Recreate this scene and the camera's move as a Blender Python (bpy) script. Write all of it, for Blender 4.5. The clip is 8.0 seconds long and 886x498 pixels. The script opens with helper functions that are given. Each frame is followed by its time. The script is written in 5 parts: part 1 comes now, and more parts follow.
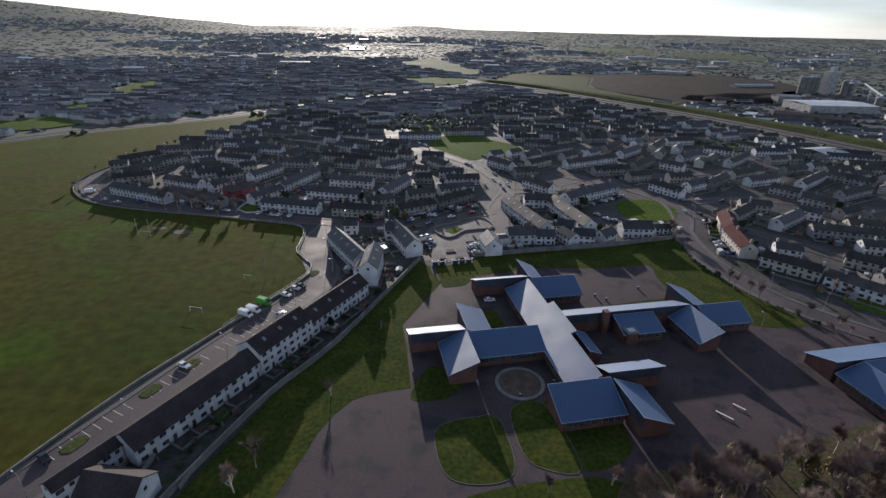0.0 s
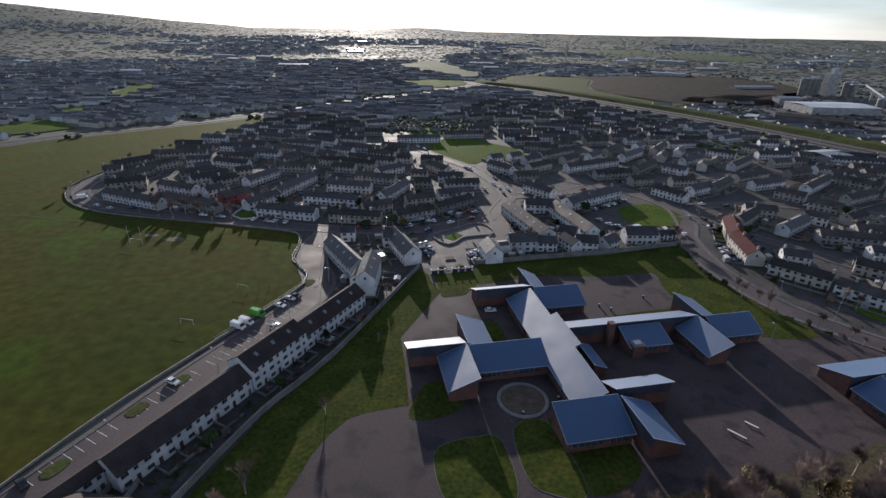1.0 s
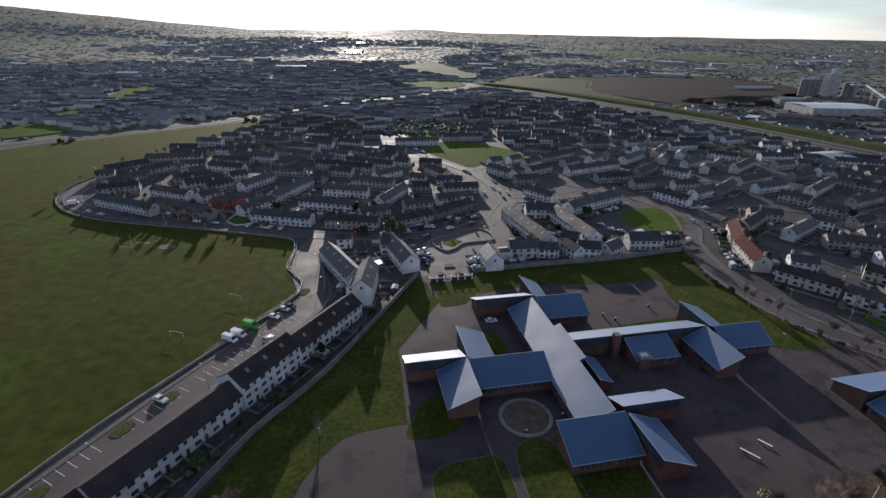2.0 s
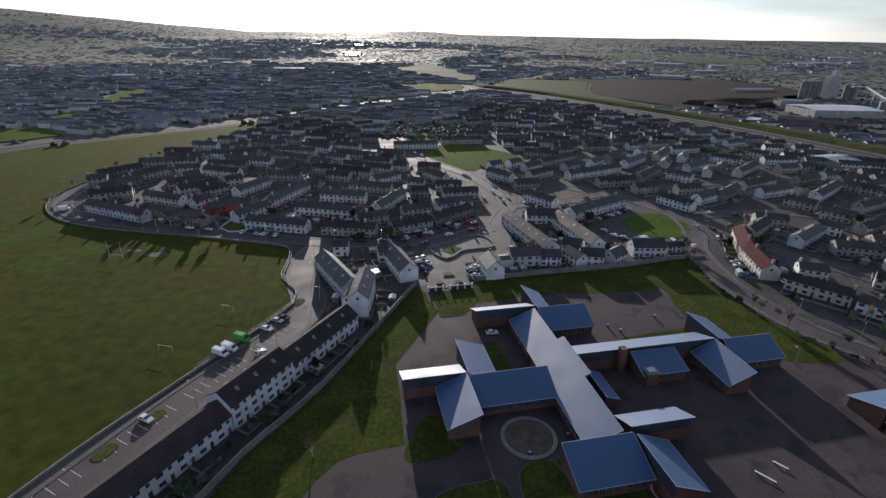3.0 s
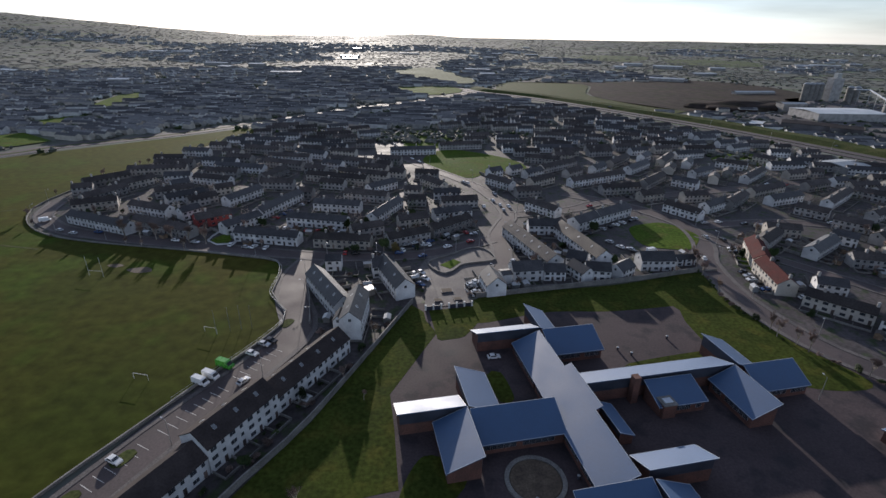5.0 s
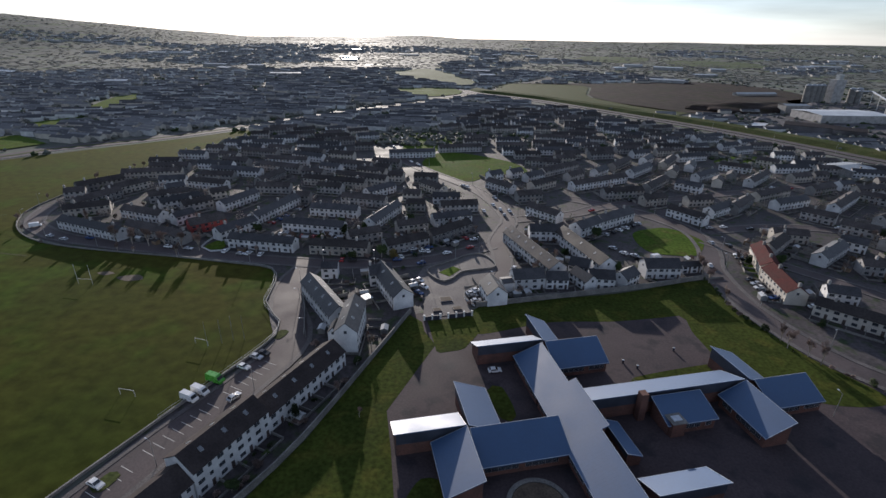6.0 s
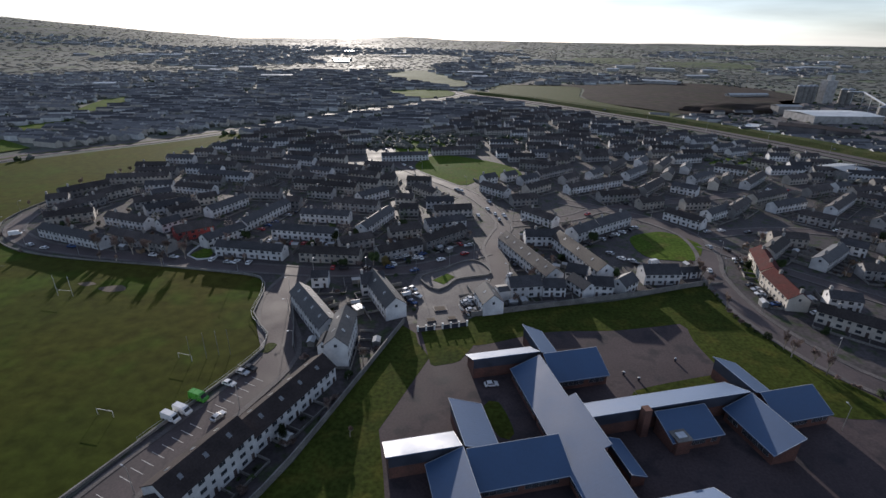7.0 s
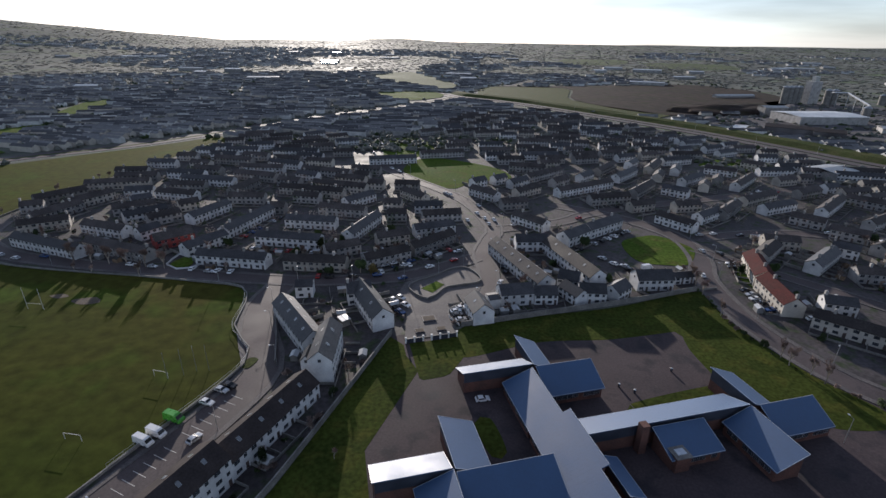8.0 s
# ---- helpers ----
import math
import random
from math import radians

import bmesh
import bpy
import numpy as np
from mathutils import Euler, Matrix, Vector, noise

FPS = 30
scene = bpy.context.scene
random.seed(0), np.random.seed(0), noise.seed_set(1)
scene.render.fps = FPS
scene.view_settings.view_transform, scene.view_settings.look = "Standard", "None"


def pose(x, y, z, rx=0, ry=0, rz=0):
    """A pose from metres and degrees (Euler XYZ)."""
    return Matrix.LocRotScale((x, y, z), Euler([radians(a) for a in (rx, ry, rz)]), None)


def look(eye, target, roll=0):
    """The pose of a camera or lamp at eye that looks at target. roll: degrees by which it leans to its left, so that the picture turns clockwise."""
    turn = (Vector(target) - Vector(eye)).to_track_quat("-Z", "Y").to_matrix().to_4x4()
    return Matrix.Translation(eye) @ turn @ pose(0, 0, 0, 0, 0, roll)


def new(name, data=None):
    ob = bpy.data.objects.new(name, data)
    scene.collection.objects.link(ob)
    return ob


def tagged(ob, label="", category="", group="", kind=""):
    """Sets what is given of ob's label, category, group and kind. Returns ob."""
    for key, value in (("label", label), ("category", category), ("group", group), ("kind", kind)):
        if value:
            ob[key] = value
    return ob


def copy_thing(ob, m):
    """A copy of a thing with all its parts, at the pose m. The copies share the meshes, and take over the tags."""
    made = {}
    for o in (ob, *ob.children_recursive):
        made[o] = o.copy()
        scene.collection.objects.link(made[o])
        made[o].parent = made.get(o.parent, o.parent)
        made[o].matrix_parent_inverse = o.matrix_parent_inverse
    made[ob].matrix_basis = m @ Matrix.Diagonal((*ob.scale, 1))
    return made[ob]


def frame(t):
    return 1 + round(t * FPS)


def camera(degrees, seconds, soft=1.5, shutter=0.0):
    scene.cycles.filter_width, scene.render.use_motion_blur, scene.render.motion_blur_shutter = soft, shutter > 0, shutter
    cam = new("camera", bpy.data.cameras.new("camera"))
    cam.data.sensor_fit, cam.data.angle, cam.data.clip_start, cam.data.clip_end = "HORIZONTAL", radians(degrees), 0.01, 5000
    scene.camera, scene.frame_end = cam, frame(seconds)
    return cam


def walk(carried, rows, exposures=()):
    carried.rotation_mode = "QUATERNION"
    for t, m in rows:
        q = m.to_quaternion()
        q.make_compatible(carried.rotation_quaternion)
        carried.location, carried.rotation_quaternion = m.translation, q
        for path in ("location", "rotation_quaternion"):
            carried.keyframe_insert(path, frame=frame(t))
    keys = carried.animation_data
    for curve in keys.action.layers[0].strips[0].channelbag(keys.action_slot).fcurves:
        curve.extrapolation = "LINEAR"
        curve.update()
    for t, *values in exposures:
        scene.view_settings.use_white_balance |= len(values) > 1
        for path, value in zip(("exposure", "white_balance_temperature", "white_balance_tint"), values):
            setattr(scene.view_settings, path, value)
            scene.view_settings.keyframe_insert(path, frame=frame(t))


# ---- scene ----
cam = camera(84.0, 8.0, 1.5)
PATH = [
    (0, (1.473, 0.12, 95.796), (1.349, 1.938, 94.972), 1.3),
    (0.5, (1.199, 3.152, 95.907), (1.077, 4.972, 95.085), 1.2),
    (1, (1.034, 6.44, 95.887), (0.912, 8.261, 95.069), 1.2),
    (1.5, (0.859, 9.499, 96.013), (0.738, 11.321, 95.197), 1.1),
    (3, (0.167, 19.413, 96.008), (0.052, 21.239, 95.2), 1.0),
    (3.5, (0.075, 22.421, 95.937), (-0.04, 24.249, 95.133), 1.0),
    (4, (-0.351, 25.687, 95.984), (-0.461, 27.516, 95.182), 1.0),
    (4.5, (-0.367, 28.831, 95.939), (-0.478, 30.661, 95.139), 0.9),
    (6, (-0.591, 38.372, 96.161), (-0.701, 40.204, 95.366), 0.9),
    (6.5, (-0.655, 41.429, 96.104), (-0.761, 43.262, 95.312), 0.9),
    (7, (-0.878, 44.747, 96.11), (-0.964, 46.583, 95.32), 0.8),
    (7.5, (-0.711, 47.874, 95.687), (-0.785, 49.712, 94.902), 0.8),
    (8, (-0.583, 51.212, 95.947), (-0.629, 53.051, 95.163), 0.8),
]
walk(cam, [(t, look(eye, target, roll)) for t, eye, target, roll in PATH], [(0.0, 0.66, 5750, 14), (8.0, 0.66, 5750, 14)])

# ---- light ----
SUN_AZ, SUN_EL = radians(-14.0), radians(11.3)
world = bpy.data.worlds.new("sky")
scene.world = world
world.use_nodes = True
wn = world.node_tree.nodes
sky = wn.new("ShaderNodeTexSky")
sky.sky_type = "NISHITA"
sky.sun_disc = False
sky.sun_elevation, sky.sun_rotation = SUN_EL, SUN_AZ
sky.altitude, sky.air_density, sky.dust_density, sky.ozone_density = 90, 1.0, 0.3, 3.0
bg = wn["Background"]
bg.inputs["Strength"].default_value = 0.115
thin_cloud = wn.new("ShaderNodeHueSaturation")
thin_cloud.inputs["Saturation"].default_value = 0.48
world.node_tree.links.new(sky.outputs[0], thin_cloud.inputs["Color"])
way = wn.new("ShaderNodeTexCoord")
stretch = wn.new("ShaderNodeMapping")
stretch.inputs["Scale"].default_value = (1.6, 1.6, 14.0)
streak = wn.new("ShaderNodeTexNoise")
streak.inputs["Scale"].default_value, streak.inputs["Detail"].default_value = 1.7, 5.0
veil = wn.new("ShaderNodeMapRange")
veil.inputs[1].default_value, veil.inputs[2].default_value, veil.inputs[3].default_value, veil.inputs[4].default_value = 0.35, 0.68, 0.7, 1.08
cover = wn.new("ShaderNodeMix")
cover.data_type, cover.blend_type = "RGBA", "MULTIPLY"
cover.inputs[0].default_value = 1.0
sky_link = world.node_tree.links.new
sky_link(way.outputs["Generated"], stretch.inputs[0])
sky_link(stretch.outputs[0], streak.inputs["Vector"])
sky_link(streak.outputs[0], veil.inputs[0])
sky_link(thin_cloud.outputs[0], cover.inputs[6])
sky_link(veil.outputs[0], cover.inputs[7])
sky_link(cover.outputs[2], bg.inputs[0])

sun = new("sun", bpy.data.lights.new("sun", "SUN"))
sun.data.energy, sun.data.angle, sun.data.color = 4.2, radians(0.6), (1.0, 0.86, 0.68)
sun_way = Vector((math.sin(SUN_AZ) * math.cos(SUN_EL), math.cos(SUN_AZ) * math.cos(SUN_EL), math.sin(SUN_EL)))
sun.matrix_world = look(sun_way * 100, (0, 0, 0))


# ---- materials ----
def material(name, a, b, rough=0.8, big=0.05, small=1.5, bump=0.3, metallic=0.0, vary=0.0, specular=0.5, c=None, relief=0.05, spread=(0.35, 0.65), wear=0.35, coat=0.0, sheen=0.0):
    """A surface whose colour goes from a to b by broad stains, with fine grain, bump and, with vary, a tone of its own for each object. c: a third colour in separate patches."""
    m = bpy.data.materials.new(name)
    m.use_nodes = True
    nt = m.node_tree
    n, link = nt.nodes, nt.links.new
    p = n["Principled BSDF"]
    geo = n.new("ShaderNodeNewGeometry")

    def noisy(scale, detail):
        t = n.new("ShaderNodeTexNoise")
        t.inputs["Scale"].default_value, t.inputs["Detail"].default_value = scale, detail
        link(geo.outputs["Position"], t.inputs["Vector"])
        return t

    def mix(kind, fac, x, y):
        k = n.new("ShaderNodeMix")
        k.data_type, k.blend_type = "RGBA", kind
        for socket, value in ((k.inputs[0], fac), (k.inputs[6], x), (k.inputs[7], y)):
            if isinstance(value, (float, tuple)):
                socket.default_value = value if isinstance(value, float) else (*value, 1)
            else:
                link(value, socket)
        return k.outputs[2]

    def ramp(source, lo, hi, x=0.0, y=1.0):
        r = n.new("ShaderNodeMapRange")
        r.inputs[1].default_value, r.inputs[2].default_value, r.inputs[3].default_value, r.inputs[4].default_value = lo, hi, x, y
        link(source, r.inputs[0])
        return r.outputs[0]

    broad, fine = noisy(big, 5.0), noisy(small, 4.0)
    colour = mix("MIX", ramp(broad.outputs[0], *spread), a, b)
    if c:
        patch = noisy(big * 2.7, 3.0)
        colour = mix("MIX", ramp(patch.outputs[0], 0.52, 0.66), colour, c)
    grain = ramp(fine.outputs[0], 0.3, 0.7, 1.0 - wear, 1.0 + wear)
    colour = mix("MULTIPLY", 1.0, colour, grain)
    if vary:
        info = n.new("ShaderNodeObjectInfo")
        colour = mix("MULTIPLY", 1.0, colour, ramp(info.outputs["Random"], 0.0, 1.0, 1.0 - vary, 1.0 + vary))
    link(colour, p.inputs["Base Color"])
    p.inputs["Metallic"].default_value = metallic
    p.inputs["Coat Weight"].default_value, p.inputs["Coat Roughness"].default_value, p.inputs["Coat IOR"].default_value = coat, 0.42, 1.9
    p.inputs["Specular IOR Level"].default_value = specular
    p.inputs["Sheen Weight"].default_value, p.inputs["Sheen Roughness"].default_value = sheen, 0.4
    p.inputs["Sheen Tint"].default_value = (*(min(1.0, v * 9) for v in b), 1)
    link(ramp(broad.outputs[0], 0.3, 0.7, max(0.03, rough - 0.08), min(1.0, rough + 0.08)), p.inputs["Roughness"])
    if bump:
        bp = n.new("ShaderNodeBump")
        bp.inputs["Strength"].default_value, bp.inputs["Distance"].default_value = bump, relief
        link(fine.outputs[0], bp.inputs["Height"])
        link(bp.outputs[0], p.inputs["Normal"])
    return m


M = {
    # Land colour is lightened to stand in for haze over the plain.
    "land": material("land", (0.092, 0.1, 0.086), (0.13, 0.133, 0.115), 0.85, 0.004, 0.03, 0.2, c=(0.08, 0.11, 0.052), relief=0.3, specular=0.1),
    "estate_ground": material("estate_ground", (0.04, 0.035, 0.037), (0.076, 0.067, 0.069), 0.78, 0.07, 0.7, 0.5, c=(0.03, 0.045, 0.016), relief=0.1, specular=0.26),
    "meadow": material("meadow", (0.037, 0.048, 0.0075), (0.06, 0.057, 0.012), 0.95, 0.011, 0.22, 0.5, c=(0.043, 0.07, 0.009), relief=0.25, specular=0.03, wear=0.3, sheen=0.03),
    "lawn": material("lawn", (0.033, 0.045, 0.009), (0.053, 0.067, 0.013), 0.95, 0.05, 0.8, 0.5, c=(0.064, 0.068, 0.014), relief=0.15, specular=0.03),
    "verge": material("verge", (0.05, 0.068, 0.02), (0.075, 0.078, 0.03), 0.92, 0.08, 0.9, 0.5, relief=0.2, specular=0.05),
    "green": material("green", (0.058, 0.098, 0.014), (0.082, 0.12, 0.02), 0.95, 0.04, 0.6, 0.4, c=(0.088, 0.1, 0.024), relief=0.15, specular=0.02),
    "yard": material("yard", (0.05, 0.038, 0.041), (0.075, 0.058, 0.061), 0.85, 0.05, 1.6, 0.25, specular=0.2, relief=0.02, wear=0.18, c=(0.034, 0.03, 0.034)),
    "road": material("road", (0.054, 0.043, 0.044), (0.088, 0.07, 0.071), 0.76, 0.08, 2.0, 0.2, specular=0.3, relief=0.012, wear=0.2),
    "paving": material("paving", (0.078, 0.071, 0.071), (0.128, 0.115, 0.112), 0.8, 0.15, 2.5, 0.2, specular=0.3, relief=0.02),
    "concrete": material("concrete", (0.13, 0.125, 0.118), (0.22, 0.21, 0.195), 0.85, 0.25, 3.0, 0.25, relief=0.02, vary=0.1),
    "white": material("white", (0.66, 0.64, 0.59), (0.8, 0.775, 0.725), 0.8, 0.25, 3.0, 0.15, vary=0.08, relief=0.02, wear=0.08),
    "render_white": material("render_white", (0.46, 0.46, 0.465), (0.66, 0.66, 0.655), 0.85, 0.2, 3.0, 0.2, vary=0.16, relief=0.02, wear=0.1),
    "render_grey": material("render_grey", (0.2, 0.195, 0.19), (0.32, 0.31, 0.3), 0.85, 0.2, 3.0, 0.25, vary=0.35, relief=0.02, wear=0.12),
    "render_cream": material("render_cream", (0.32, 0.295, 0.26), (0.45, 0.42, 0.37), 0.85, 0.2, 3.0, 0.25, vary=0.25, relief=0.02, wear=0.1),
    "red_paint": material("red_paint", (0.2, 0.03, 0.03), (0.28, 0.05, 0.045), 0.7, 0.3, 3.0, 0.2, relief=0.02, wear=0.12),
    "brick": material("brick", (0.09, 0.045, 0.036), (0.15, 0.07, 0.052), 0.9, 0.3, 4.0, 0.4, relief=0.02),
    "brown_slate": material("brown_slate", (0.034, 0.028, 0.028), (0.055, 0.045, 0.044), 0.8, 0.2, 2.0, 0.2, vary=0.12, relief=0.03, specular=0.12, wear=0.2),
    "slate": material("slate", (0.03, 0.03, 0.034), (0.058, 0.056, 0.06), 0.58, 0.2, 2.0, 0.3, vary=0.3, relief=0.03, specular=0.42),
    "tile": material("tile", (0.042, 0.036, 0.035), (0.075, 0.065, 0.062), 0.68, 0.15, 1.8, 0.35, vary=0.35, relief=0.04, specular=0.22),
    "red_tile": material("red_tile", (0.045, 0.013, 0.013), (0.068, 0.02, 0.019), 0.85, 0.2, 2.0, 0.4, vary=0.1, relief=0.04, specular=0.08),
    "blue_roof": material("blue_roof", (0.026, 0.07, 0.162), (0.034, 0.084, 0.186), 0.64, 0.12, 1.5, 0.05, specular=0.85, relief=0.02, wear=0.05, coat=0.08),
    "seam": material("seam", (0.026, 0.07, 0.162), (0.034, 0.084, 0.186), 0.64, 0.3, 3.0, 0.0, specular=0.85, wear=0.05, coat=0.08),
    "edge_trim": material("edge_trim", (0.42, 0.45, 0.5), (0.55, 0.58, 0.62), 0.4, 0.4, 3.0, 0.0, wear=0.1),
    "cladding": material("cladding", (0.03, 0.035, 0.05), (0.05, 0.055, 0.075), 0.55, 0.3, 3.0, 0.1, wear=0.15),
    "frame": material("frame", (0.6, 0.6, 0.6), (0.75, 0.75, 0.75), 0.5, 0.5, 4.0, 0.0, wear=0.08),
    "glass": material("glass", (0.03, 0.034, 0.042), (0.06, 0.066, 0.078), 0.2, 0.4, 2.0, 0.0, specular=0.7, wear=0.2),
    "skylight": material("skylight", (0.08, 0.09, 0.1), (0.12, 0.13, 0.14), 0.06, 0.4, 2.0, 0.0, specular=1.0, wear=0.1, coat=1.0),
    "door": material("door", (0.05, 0.04, 0.04), (0.1, 0.07, 0.06), 0.5, 0.5, 3.0, 0.0, vary=0.5, wear=0.15),
    "bark": material("bark", (0.24, 0.2, 0.165), (0.42, 0.365, 0.3), 0.9, 0.4, 5.0, 0.3, vary=0.35, relief=0.03, specular=0.1),
    "twig": material("twig", (0.15, 0.112, 0.102), (0.25, 0.19, 0.165), 0.9, 0.4, 5.0, 0.0, vary=0.4, specular=0.1),
    "evergreen": material("evergreen", (0.03, 0.05, 0.018), (0.055, 0.08, 0.026), 0.85, 0.4, 3.0, 0.0, vary=0.35, specular=0.3),
    "ochre_leaf": material("ochre_leaf", (0.13, 0.1, 0.025), (0.2, 0.15, 0.04), 0.8, 0.4, 3.0, 0.0, vary=0.2),
    "metal": material("metal", (0.3, 0.31, 0.32), (0.42, 0.43, 0.44), 0.4, 0.5, 4.0, 0.0, metallic=0.7, wear=0.15),
    "shed_roof": material("shed_roof", (0.28, 0.29, 0.3), (0.42, 0.43, 0.44), 0.42, 0.05, 1.0, 0.05, vary=0.35, wear=0.12, specular=0.5),
    "tyre": material("tyre", (0.015, 0.015, 0.015), (0.03, 0.03, 0.03), 0.85, 1.0, 5.0, 0.0),
    "soil": material("soil", (0.06, 0.042, 0.03), (0.11, 0.085, 0.06), 0.95, 0.3, 2.0, 0.5, relief=0.08),
    "scrub": material("scrub", (0.06, 0.05, 0.03), (0.1, 0.08, 0.05), 0.95, 0.1, 1.0, 0.6, c=(0.05, 0.06, 0.02), relief=0.2, specular=0.15),
    "wood": material("wood", (0.12, 0.08, 0.05), (0.2, 0.14, 0.09), 0.8, 0.5, 4.0, 0.2, vary=0.3),
    # Colours of far houses and trees, set paler to replace distance haze.
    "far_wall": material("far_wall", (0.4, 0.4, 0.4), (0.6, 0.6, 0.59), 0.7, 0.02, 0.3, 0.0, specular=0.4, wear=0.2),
    "hazed_roof": material("hazed_roof", (0.1, 0.1, 0.105), (0.17, 0.167, 0.167), 0.55, 0.02, 0.3, 0.0, specular=0.5, wear=0.25),
    "hazed_tree": material("hazed_tree", (0.105, 0.11, 0.092), (0.16, 0.157, 0.137), 0.85, 0.01, 0.4, 0.0, specular=0.2, wear=0.3),
    # Grass green with the greying of haze mixed into the colour.
    "hazed_pasture": material("hazed_pasture", (0.075, 0.1, 0.045), (0.1, 0.118, 0.06), 0.95, 0.01, 0.1, 0.2, relief=0.2, specular=0.05),
    "moor": material("moor", (0.034, 0.027, 0.024), (0.05, 0.038, 0.033), 0.95, 0.01, 0.08, 0.3, c=(0.035, 0.034, 0.02), relief=0.3, specular=0.04),
    "quarry": material("quarry", (0.07, 0.066, 0.07), (0.14, 0.132, 0.135), 0.95, 0.02, 0.05, 0.3, relief=0.2, specular=0.1),
}
PAINT = {
    "white": material("paint_white", (0.7, 0.7, 0.7), (0.78, 0.78, 0.78), 0.22, 1.0, 5.0, 0.0, wear=0.04),
    "silver": material("paint_silver", (0.42, 0.43, 0.45), (0.5, 0.51, 0.53), 0.25, 1.0, 5.0, 0.0, metallic=0.4, wear=0.04),
    "black": material("paint_black", (0.015, 0.015, 0.018), (0.025, 0.025, 0.03), 0.2, 1.0, 5.0, 0.0, wear=0.04),
    "blue": material("paint_blue", (0.03, 0.06, 0.16), (0.04, 0.08, 0.2), 0.22, 1.0, 5.0, 0.0, wear=0.04),
    "red": material("paint_red", (0.28, 0.03, 0.03), (0.36, 0.04, 0.04), 0.22, 1.0, 5.0, 0.0, wear=0.04),
    "green": material("paint_green", (0.06, 0.26, 0.03), (0.08, 0.32, 0.04), 0.3, 1.0, 5.0, 0.0, wear=0.06),
}


# ---- shapes ----
def mesh_of(bm, name, *mats):
    me = bpy.data.meshes.new(name)
    bmesh.ops.recalc_face_normals(bm, faces=bm.faces)
    bm.to_mesh(me)
    bm.free()
    for m in mats:
        me.materials.append(m)
    return me


def part(name, data, parent, label="", m=None):
    ob = new(name, data)
    ob.parent = parent
    if m is not None:
        ob.matrix_basis = m
    return tagged(ob, label)


def root(name, m=None, label="", category="", group="", kind=""):
    ob = new(name)
    ob.empty_display_size = 0.5
    if m is not None:
        ob.matrix_basis = m
    return tagged(ob, label, category, group, kind)


def box(bm, x0, x1, y0, y1, z0, z1, mat=0):
    """A box; z1 may be a function of x and y."""
    top = z1 if callable(z1) else (lambda x, y: z1)
    c = [(x0, y0), (x1, y0), (x1, y1), (x0, y1)]
    lo = [bm.verts.new((x, y, z0)) for x, y in c]
    hi = [bm.verts.new((x, y, top(x, y))) for x, y in c]
    faces = [bm.faces.new(lo[::-1]), bm.faces.new(hi)] + [bm.faces.new((lo[i], lo[(i + 1) % 4], hi[(i + 1) % 4], hi[i])) for i in range(4)]
    for f in faces:
        f.material_index = mat
    return faces


def slab(bm, corners, thick, mat=0):
    """A sheet of the given corners, thick below it."""
    hi = [bm.verts.new(c) for c in corners]
    lo = [bm.verts.new((c[0], c[1], c[2] - thick)) for c in corners]
    k = len(corners)
    for f in [bm.faces.new(hi), bm.faces.new(lo[::-1])] + [bm.faces.new((hi[i], lo[i], lo[(i + 1) % k], hi[(i + 1) % k])) for i in range(k)]:
        f.material_index = mat


def tube(bm, a, b, ra, rb, sides=5, mat=0):
    a, b = Vector(a), Vector(b)
    z = (b - a).normalized()
    x = z.orthogonal().normalized()
    y = z.cross(x)
    rings = [[bm.verts.new(p + (x * math.cos(k * math.tau / sides) + y * math.sin(k * math.tau / sides)) * r) for k in range(sides)] for p, r in ((a, ra), (b, rb))]
    fs = [bm.faces.new((rings[0][k], rings[0][(k + 1) % sides], rings[1][(k + 1) % sides], rings[1][k])) for k in range(sides)]
    fs += [bm.faces.new(rings[0][::-1]), bm.faces.new(rings[1])]
    for f in fs:
        f.material_index = mat


def smooth_line(pts, closed=False, step=6.0):
    """A Catmull-Rom line through the points."""
    p = [Vector((*q, 0)) for q in pts]
    k = len(p)
    out = []
    for i in range(k if closed else k - 1):
        a, b, c, d = (p[(i + j) % k] if closed else p[min(max(i + j, 0), k - 1)] for j in (-1, 0, 1, 2))
        n = max(1, int((c - b).length / step))
        for s in range(n):
            t = s / n
            out.append(0.5 * ((2 * b) + (c - a) * t + (2 * a - 5 * b + 4 * c - d) * t * t + (3 * b - a - 3 * c + d) * t ** 3))
    if not closed:
        out.append(p[-1])
    return [(v.x, v.y) for v in out]


def ribbon(bm, line, lo, hi, z0, z1, ground=None, mat=0):
    """A solid strip along a line, from lo to hi metres to its right, from z0 to z1."""
    rows = []
    for i, q in enumerate(line):
        a, b = line[max(0, i - 1)], line[min(len(line) - 1, i + 1)]
        d = Vector((b[0] - a[0], b[1] - a[1], 0)).normalized()
        n = Vector((d.y, -d.x, 0))
        g = ground(*q) if ground else 0.0
        rows.append([bm.verts.new(Vector((*q, g + z)) + n * w) for w, z in ((lo, z0), (lo, z1), (hi, z1), (hi, z0))])
    for a, b in zip(rows, rows[1:]):
        for k in range(3):
            bm.faces.new((a[k], a[k + 1], b[k + 1], b[k])).material_index = mat
    for r in (rows[0], rows[-1]):
        bm.faces.new(r).material_index = mat


